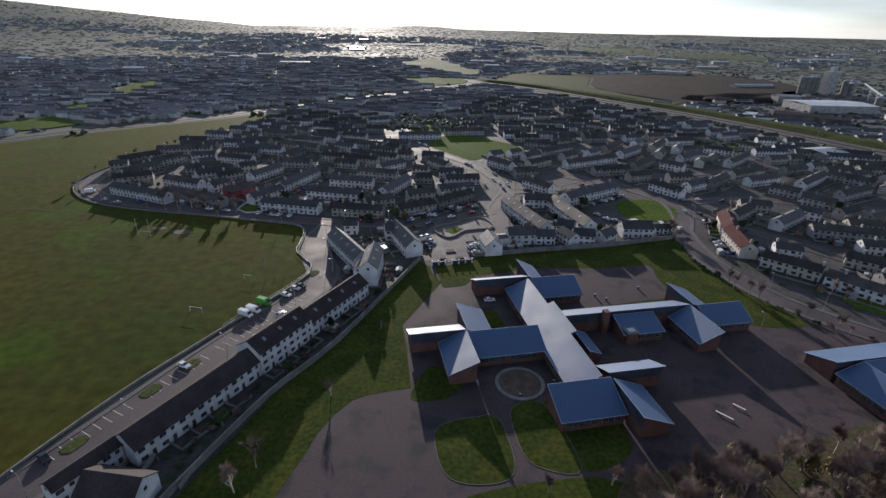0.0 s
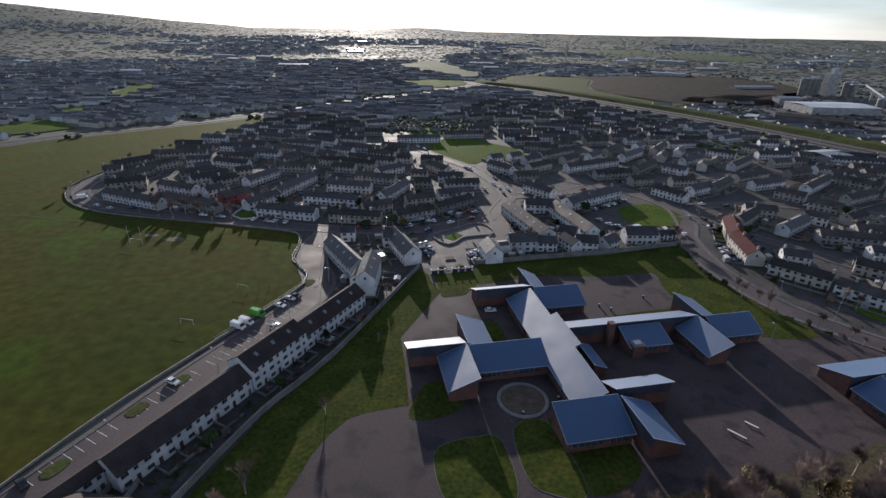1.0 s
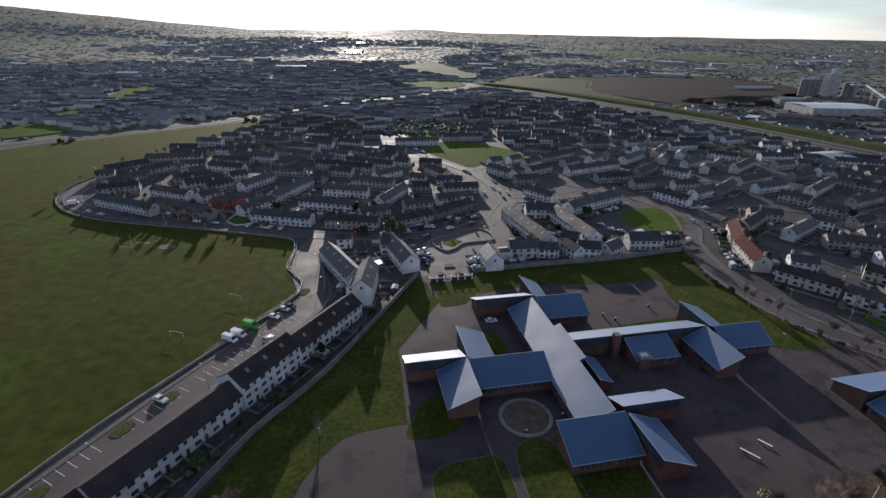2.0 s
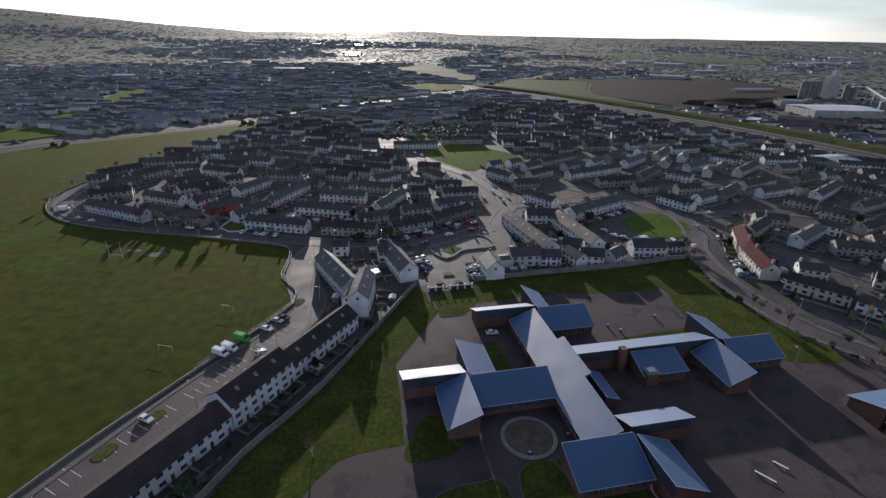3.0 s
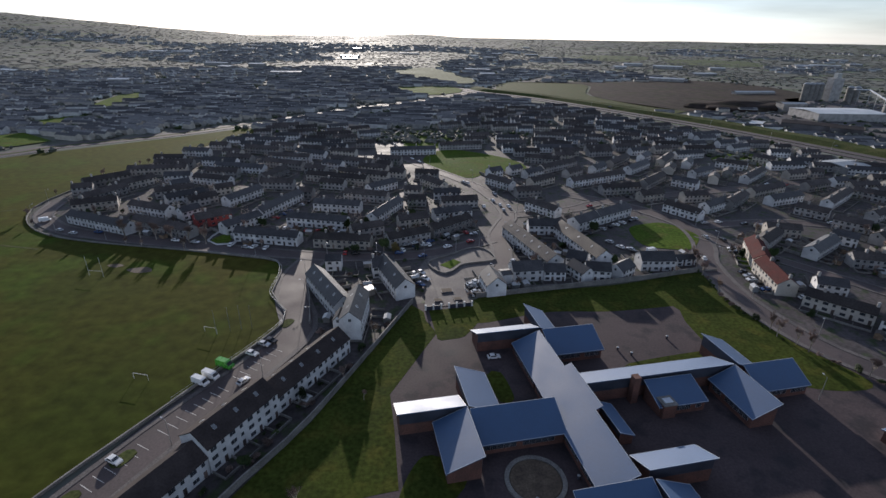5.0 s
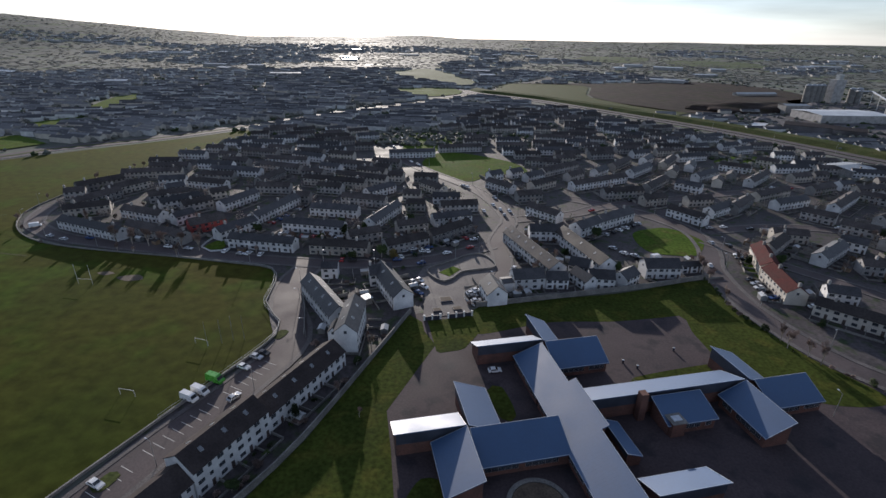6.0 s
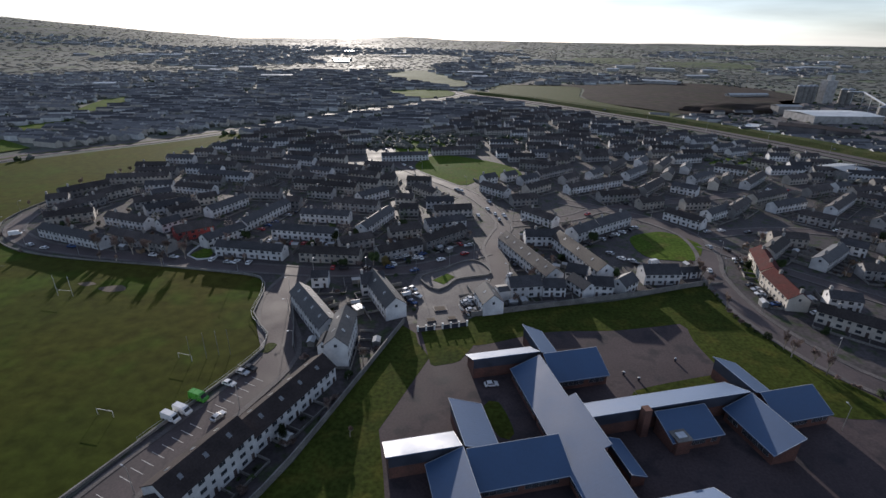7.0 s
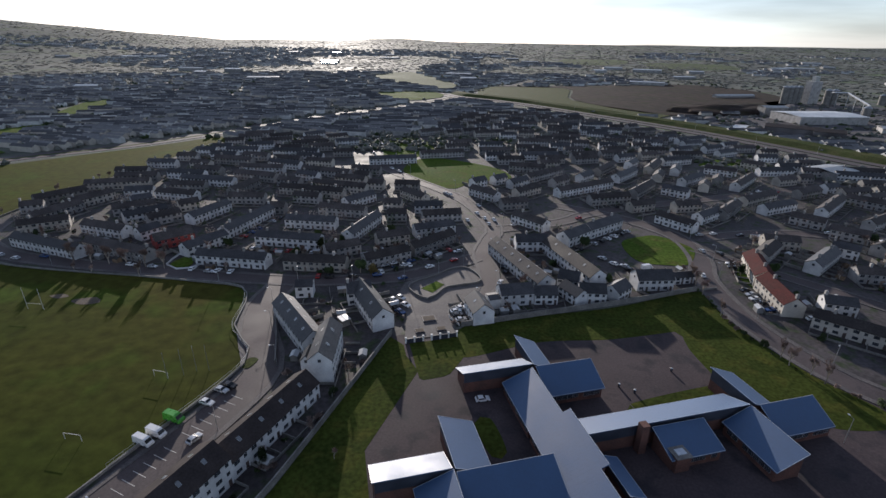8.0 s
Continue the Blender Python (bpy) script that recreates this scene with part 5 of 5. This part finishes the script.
# gardens: shrubs, trees and sheds in the gaps between the rows
SHEDS = []
for wall, roof, lab in (("wood", "tile", "brown wooden garden shed"), ("metal", "shed_roof", "grey metal garden shed"), ("concrete", "shed_roof", "low concrete garden store with a pale roof")):
    top = root("shed", pose(-100 + 8 * len(SHEDS), 264, 0.04), lab, "shed", "garden sheds")
    part("wall", gable_walls(3.2, 2.4, 2.0, 2.5, M[wall]), top)
    part("roof", gable_roof(3.2, 2.4, 2.0, 2.5, M[roof], 0.15, 0.1), top)
    SHEDS.append(top)
ends = [(x, y, h, a) for x, y, h, a in taken if y < 520]
for x, y, half, turn in ends:
    if y > 292:
        continue
    for k in range(int(half * 0.7)):
        s, o = rng.uniform(-half, half), rng.choice((-1, 1)) * rng.uniform(6.2, 11.5)
        px, py = x + s * math.cos(turn) - o * math.sin(turn), y + s * math.sin(turn) + o * math.cos(turn)
        if any(math.hypot(px - q[0], py - q[1]) < 16 and abs((py - q[1]) * math.cos(q[3]) - (px - q[0]) * math.sin(q[3])) < 5.2 and abs((px - q[0]) * math.cos(q[3]) + (py - q[1]) * math.sin(q[3])) < q[2] + 1 for q in ends):
            continue
        if any(off_line(px, py, ln) < w - 6.5 for ln, w in KEEP_OFF) or any(inside(px, py, g) for g in GREENS[:5]) or not inside(px, py, ESTATE):
            continue
        c = rng.random()
        if c < 0.26:
            copy_thing(rng.choice(SHEDS), pose(px, py, 0.04, 0, 0, math.degrees(turn) + rng.choice((0, 90))))
        elif c < 0.42:
            plant(rng.randrange(6), px, py, rng.uniform(0.35, 0.8))
        else:
            plant(rng.choice((10, 10, 11, 12, 12, 13)), px, py, rng.uniform(0.5, 1.1))
# garden walls of each row
for x, y, half, turn in ends:
    if y > 440:
        continue
    n = max(2, round(half / 2.8))
    c, s = math.cos(turn), math.sin(turn)
    bm = bmesh.new()

    def at(u, v):
        return (x + u * c - v * s, y + u * s + v * c)

    for i in range(0, n + 1):
        u = -half + 2 * half * i / n
        for v0, v1, h in ((4.1, 11.5, 1.6), (-4.1, -9.0, 0.9)):
            if rng.random() < 0.75 and inside(*at(u, v1 * 1.1), ESTATE) and all(off_line(*at(u, v1), ln) > w - 5.5 for ln, w in KEEP_OFF):
                ribbon(bm, [at(u, v0), at(u, v1)], -0.1, 0.1, 0, h)
    if inside(*at(-half, -9.5), ESTATE) and inside(*at(half, -9.5), ESTATE) and all(off_line(*at(0, -9), ln) > w - 5 for ln, w in KEEP_OFF):
        ribbon(bm, [at(-half, -9), at(half, -9)], -0.1, 0.1, 0, 0.9)
    if bm.verts:
        tagged(new("garden_wall", mesh_of(bm, "garden_wall", M["concrete"])), "low grey block walls dividing the terrace gardens", "wall", "garden walls", "stuff")
    else:
        bm.free()


def garden_growth():
    """Small bare trees and shrubs of the farther gardens, as one mesh."""
    co, faces, mats = [], [], []
    for x, y, half, turn in [q for q in taken if 280 < q[1] < 640]:
        for k in range(int(half * (0.75 if y < 420 else 0.45))):
            u, v = rng.uniform(-half - 3, half + 3), rng.choice((-1, 1)) * rng.uniform(5.5, 11)
            px, py = x + u * math.cos(turn) - v * math.sin(turn), y + u * math.sin(turn) + v * math.cos(turn)
            if not inside(px, py, ESTATE) or any(off_line(px, py, ln) < w - 6 for ln, w in KEEP_OFF) or any(inside(px, py, g) for g in GREENS[:5]) or not clear_of(px, py, 0.5, 0, -0.5):
                continue
            h, m = rng.uniform(1.5, 6.0), rng.choice((0, 0, 1, 2))
            for j in range(34 if m else 46):
                a, r = rng.uniform(0, math.tau), h * 0.42 * math.sqrt(rng.random())
                z = h * rng.uniform(0.15, 1.0)
                r *= 1.15 - 0.7 * abs(z / h - 0.5)
                p = Vector((px + r * math.cos(a), py + r * math.sin(a), z))
                d = Vector((math.cos(a) * 0.7, math.sin(a) * 0.7, rng.uniform(0.2, 1.2))).normalized() * h * rng.uniform(0.1, 0.22)
                w = d.orthogonal().normalized() * (h * 0.02 if m == 0 else 0.22)
                i = len(co)
                co += [tuple(p - w), tuple(p + w), tuple(p + d)]
                faces.append((i, i + 1, i + 2))
                mats.append(m)
    me = bpy.data.meshes.new("garden_growth")
    me.from_pydata(co, [], faces)
    for m in ("twig", "evergreen", "bark"):
        me.materials.append(M[m])
    me.polygons.foreach_set("material_index", mats)
    tagged(new("garden_growth", me), "bare trees and shrubs in the gardens of the estate", "shrubs", kind="stuff")


garden_growth()


# ---- the distance ----
FIELDS_FAR = [
    [(-385, 470), (-410, 430), (-430, 410), (-640, 290), (-610, 440), (-468, 475), (-449, 505)],
    [(-500, 565), (-477, 622), (-440, 578), (-450, 515)],
    [(-520, 667), (-575, 812), (-554, 870), (-518, 806), (-500, 738), (-488, 635)],
    [(-245, 1520), (-140, 1665), (0, 1240), (-10, 1110), (-74, 1150), (-210, 1370)],
    [(-175, 1030), (-40, 1070), (-20, 950), (-109, 895)],
    [(36, 980), (60, 1200), (256, 1250), (560, 1350), (650, 1109), (480, 825), (300, 765), (270, 735), (175, 840)],
    [(310, 690), (365, 590), (470, 550), (650, 550), (730, 800), (670, 1000), (540, 980), (500, 825), (320, 765)],
    [(730, 1990), (800, 2310), (1070, 2210), (1010, 1940)],
]
dual_far, motor_far = smooth_line(DUAL, False, 60), smooth_line(MOTOR, False, 60)
rng = random.Random(5)


def far_city():
    """Rows of small houses out to the plain, as one mesh of walls and roofs."""
    co, faces, mats = [], [], []
    made = 0
    while made < 5200:
        d = 560 + 2900 * rng.random() ** 1.25
        az = radians(rng.uniform(-52, 46))
        x, y = d * math.sin(az), 30 + d * math.cos(az)
        if inside(x, y, ESTATE) or inside(x, y, MEADOW) or any(inside(x, y, f) for f in FIELDS_FAR):
            continue
        if az > radians(2) and noise.noise((x * 0.002, y * 0.002, 5.0)) < (0.12 if d > 900 else -0.05) or d > 1600 and noise.noise((x * 0.0016, y * 0.0016, 8.0)) < -0.12:
            continue
        if off_line(x, y, dual_far) < 25 or off_line(x, y, motor_far) < 40:
            continue
        turn = radians(55 * noise.noise((x * 0.003, y * 0.003, 4.0)))
        half, dep, e, r = rng.uniform(5, 15), 3.4, 4.6, 6.5
        z = land_height(x, y)
        c, s = math.cos(turn), math.sin(turn)
        i = len(co)
        for u in (-half, half):
            for v, w in ((-dep, -1), (-dep, e), (0, r), (dep, e), (dep, -1)):
                co.append((x + u * c - v * s, y + u * s + v * c, z + w))
        faces += [(i, i + 5, i + 6, i + 1), (i + 3, i + 8, i + 9, i + 4), (i, i + 1, i + 2, i + 3, i + 4), (i + 9, i + 8, i + 7, i + 6, i + 5), (i + 1, i + 6, i + 7, i + 2), (i + 2, i + 7, i + 8, i + 3)]
        k = rng.choice((0, 0, 1, 1, 2))
        mats += [k] * 4 + [3 + rng.randrange(2)] * 2
        made += 1
    me = bpy.data.meshes.new("far_houses")
    me.from_pydata(co, [], faces)
    # About half the roofs take the colour lightened for haze, the rest plain slate.
    for m in ("far_wall", "render_grey", "render_cream", "hazed_roof", "slate"):
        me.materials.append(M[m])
    me.polygons.foreach_set("material_index", mats)
    tagged(new("far_houses", me), "distant suburb of small terraced houses, roofs partly paled for haze", "houses", kind="stuff")


def far_trees():
    """Hedges and clumps of winter trees over the plain, as one mesh."""
    co, faces, mats = [], [], []
    made = 0
    while made < 20000:
        d = 480 + 4100 * rng.random() ** 1.3
        az = radians(rng.uniform(-54, 48))
        x, y = d * math.sin(az), 30 + d * math.cos(az)
        line = abs(noise.noise((x * 0.004, y * 0.004, 12.0))) < 0.06 or noise.noise((x * 0.0023, y * 0.0023, 15.0)) > 0.25
        if inside(x, y, MEADOW) or any(inside(x, y, f) for f in FIELDS_FAR[:6]) or off_line(x, y, dual_far) < 18 or off_line(x, y, motor_far) < 24:
            continue
        if inside(x, y, ESTATE) and (not clear_of(x, y, 1, 0, 3) or rng.random() < 0.2) or not inside(x, y, ESTATE) and not line and rng.random() < 0.55:
            continue
        # Past 1500 m only the haze-paled colour is used, no dark evergreen.
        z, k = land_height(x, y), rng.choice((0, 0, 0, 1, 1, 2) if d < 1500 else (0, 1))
        for b in range(rng.randint(1, 2)):
            w, h = rng.uniform(1.8, 4.2), rng.uniform(1.8, 4.6)
            # Far clumps are flattened so that less shaded side shows.
            if d > 1500:
                w, h = w * 2.2, h * 0.55
            cx, cy = x + rng.uniform(-4, 4), y + rng.uniform(-4, 4)
            i = len(co)
            n = 5
            for lev, rad in ((0.0, 0.7), (0.55, 1.0)):
                for q in range(n):
                    a = math.tau * q / n + lev
                    rr = w * rad * rng.uniform(0.65, 1.25)
                    co.append((cx + rr * math.cos(a), cy + rr * math.sin(a), z + h * (lev + rng.uniform(-0.06, 0.06))))
            co.append((cx + rng.uniform(-0.5, 0.5), cy, z + h))
            for lev in range(1):
                for q in range(n):
                    a0 = i + lev * n
                    faces.append((a0 + q, a0 + (q + 1) % n, a0 + n + (q + 1) % n, a0 + n + q))
            for q in range(n):
                faces.append((i + n + q, i + n + (q + 1) % n, i + 2 * n))
            mats += [k] * (2 * n)
        made += 1
    me = bpy.data.meshes.new("far_trees")
    me.from_pydata(co, [], faces)
    for m in ("hazed_tree", "hazed_tree", "evergreen"):
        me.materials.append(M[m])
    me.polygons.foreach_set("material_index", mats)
    tagged(new("far_trees", me), "distant hedges and clumps of winter trees, paled for haze", "trees", kind="stuff")


far_city()
far_trees()


def warehouse(x, y, turn, w, d, h, label="long pale warehouse with a flat metal roof"):
    z = land_height(x, y)
    top = root("warehouse", pose(x, y, z, 0, 0, turn), label, "warehouse", "distant warehouses")
    bm = bmesh.new()
    box(bm, -w / 2, w / 2, -d / 2, d / 2, -2, h)
    part("wall", mesh_of(bm, "wall", M["render_grey"]), top)
    bm = bmesh.new()
    slab(bm, [(-w / 2 - 0.4, -d / 2 - 0.4, h + 0.5), (w / 2 + 0.4, -d / 2 - 0.4, h + 0.5), (w / 2 + 0.4, 0, h + 2.2), (-w / 2 - 0.4, 0, h + 2.2)], 0.5)
    slab(bm, [(-w / 2 - 0.4, 0, h + 2.2), (w / 2 + 0.4, 0, h + 2.2), (w / 2 + 0.4, d / 2 + 0.4, h + 0.5), (-w / 2 - 0.4, d / 2 + 0.4, h + 0.5)], 0.5)
    part("roof", mesh_of(bm, "roof", M["shed_roof"]), top)
    return top


rng = random.Random(9)
k = 0
while k < 46:
    d = rng.uniform(1150, 3300)
    az = radians(rng.uniform(-44, 37))
    x, y = d * math.sin(az), 30 + d * math.cos(az)
    if any(inside(x, y, f) for f in FIELDS_FAR) or off_line(x, y, dual_far) < 60 or off_line(x, y, motor_far) < 60:
        continue
    warehouse(x, y, rng.uniform(-25, 25), rng.uniform(35, 90), rng.uniform(18, 34), rng.uniform(5, 8))
    k += 1
warehouse(297, 444, 24, 27, 24, 5.0, "low hall with a pale blue-grey metal roof")

# works beyond the motorway
def silo(x, y, r, h):
    top = root("silo", pose(x, y, 0), "tall pale concrete silo of the works", "silo", "silos of the works")
    bm = bmesh.new()
    bmesh.ops.create_cone(bm, cap_ends=True, segments=20, radius1=r, radius2=r, depth=h, matrix=Matrix.Translation((0, 0, h / 2 - 1)))
    part("drum", mesh_of(bm, "drum", M["concrete"]), top)
    bm = bmesh.new()
    bmesh.ops.create_cone(bm, cap_ends=True, segments=20, radius1=r + 0.4, radius2=r * 0.4, depth=2.5, matrix=Matrix.Translation((0, 0, h + 0.2)))
    part("cap", mesh_of(bm, "cap", M["metal"]), top)


for i in range(4):
    silo(561 + i * 9, 951 + i * 2, 5.2, 29)
for i in range(2):
    silo(632 + i * 11, 948, 5.4, 25)
for x, y in ((735, 960), (748, 966), (566, 770)):
    silo(x, y, 5, 17)
tower = root("works_tower", pose(610, 958, 0, 0, 0, 12), "tall pale tower of the works with a lift head", "tower")
bm = bmesh.new()
box(bm, -10, 10, -7, 7, -1, 38)
part("shaft", mesh_of(bm, "shaft", M["render_grey"]), tower)
bm = bmesh.new()
box(bm, -3, 5, -4, 4, 38, 46)
part("lift_head", mesh_of(bm, "lift_head", M["metal"]), tower)
conv = root("conveyor", None, "long covered conveyor on steel legs", "conveyor")
bm = bmesh.new()
for a, b in (((632, 948, 21), (622, 890, 25)), ((622, 890, 25), (572, 775, 18))):
    tube(bm, a, b, 1.3, 1.3, 6)
part("gallery", mesh_of(bm, "gallery", M["metal"]), conv)
for x, y, h in ((627, 919, 22), (620, 885.4, 24), (602, 844, 22), (584, 802.6, 19)):
    bm = bmesh.new()
    tube(bm, (x, y, -1), (x, y, h), 0.45, 0.45, 4)
    part("leg", mesh_of(bm, "leg", M["metal"]), conv)
for x, y, turn, w, d, h in ((482, 742, 5, 92, 58, 10), (455, 800, 5, 34, 18, 12), (620, 720, -20, 70, 34, 8), (530, 650, -24, 60, 24, 6), (690, 820, -30, 80, 30, 8), (528, 1052, 12, 82, 14, 4)):
    warehouse(x, y, turn, w, d, h, "pale works shed with a low metal roof")
for x, y, w in ((392, 650, 54), (418, 625, 30)):
    shed = root("works_shed", pose(x, y, 0, 0, 0, -32), "long brown shed of the works with a low roof", "shed", "brown works sheds")
    part("wall", gable_walls(w, 26, 6.5, 8.5, M["quarry"]), shed)
    part("roof", gable_roof(w, 26, 6.5, 8.5, M["brown_slate"], 0.4, 0.3), shed)
area("concrete_apron", [(328, 671), (359, 660), (379, 694), (344, 702)], 0.9, M["shed_roof"], "pale concrete apron of the works yard", "yard", smooth=False)
for x, y in ((340, 740), (372, 720), (352, 655), (520, 870), (545, 900)):
    top = root("stone_heap", pose(x, y, 0, 0, 0, rng.uniform(0, 90)), "grey heap of crushed stone", "heap", "stone heaps")
    bm = bmesh.new()
    bmesh.ops.create_icosphere(bm, subdivisions=3, radius=1.0)
    for v in bm.verts:
        v.co = Vector((v.co.x * 16, v.co.y * 9, v.co.z * 5)) * (1 + 0.25 * noise.noise(v.co * 2 + Vector((x, 0, 0))))
    part("stone", mesh_of(bm, "stone", M["quarry"]), top)
mound = root("spoil_heap", pose(408, 835, 0, 0, 0, 10), "long dark spoil heap behind the works", "heap")
bm = bmesh.new()
bmesh.ops.create_icosphere(bm, subdivisions=4, radius=1.0)
for v in bm.verts:
    v.co = Vector((v.co.x * 92, v.co.y * 46, v.co.z * 11)) * (1 + 0.22 * noise.noise(v.co * 2.2))
part("soil", mesh_of(bm, "soil", M["moor"]), mound)
# grass bank beyond the motorway
bm = bmesh.new()
line = smooth_line(MOTOR, False, 18)
rows = []
for i, q in enumerate(line):
    a, b = line[max(0, i - 1)], line[min(len(line) - 1, i + 1)]
    d = Vector((b[0] - a[0], b[1] - a[1], 0)).normalized()
    n = Vector((-d.y, d.x, 0))
    g = land_height(*q)
    rows.append([bm.verts.new(Vector((*q, g + z + (noise.noise((q[0] * 0.02, q[1] * 0.02, w)) if z > 0 else 0))) + n * w) for w, z in ((15, 0.0), (24, 3.8), (34, 5.0), (60, 0.4))])
for a, b in zip(rows, rows[1:]):
    for k in range(3):
        bm.faces.new((a[k], a[k + 1], b[k + 1], b[k]))
tagged(new("embankment", mesh_of(bm, "embankment", M["verge"])), "rough grass bank along the motorway", "bank", kind="structure")
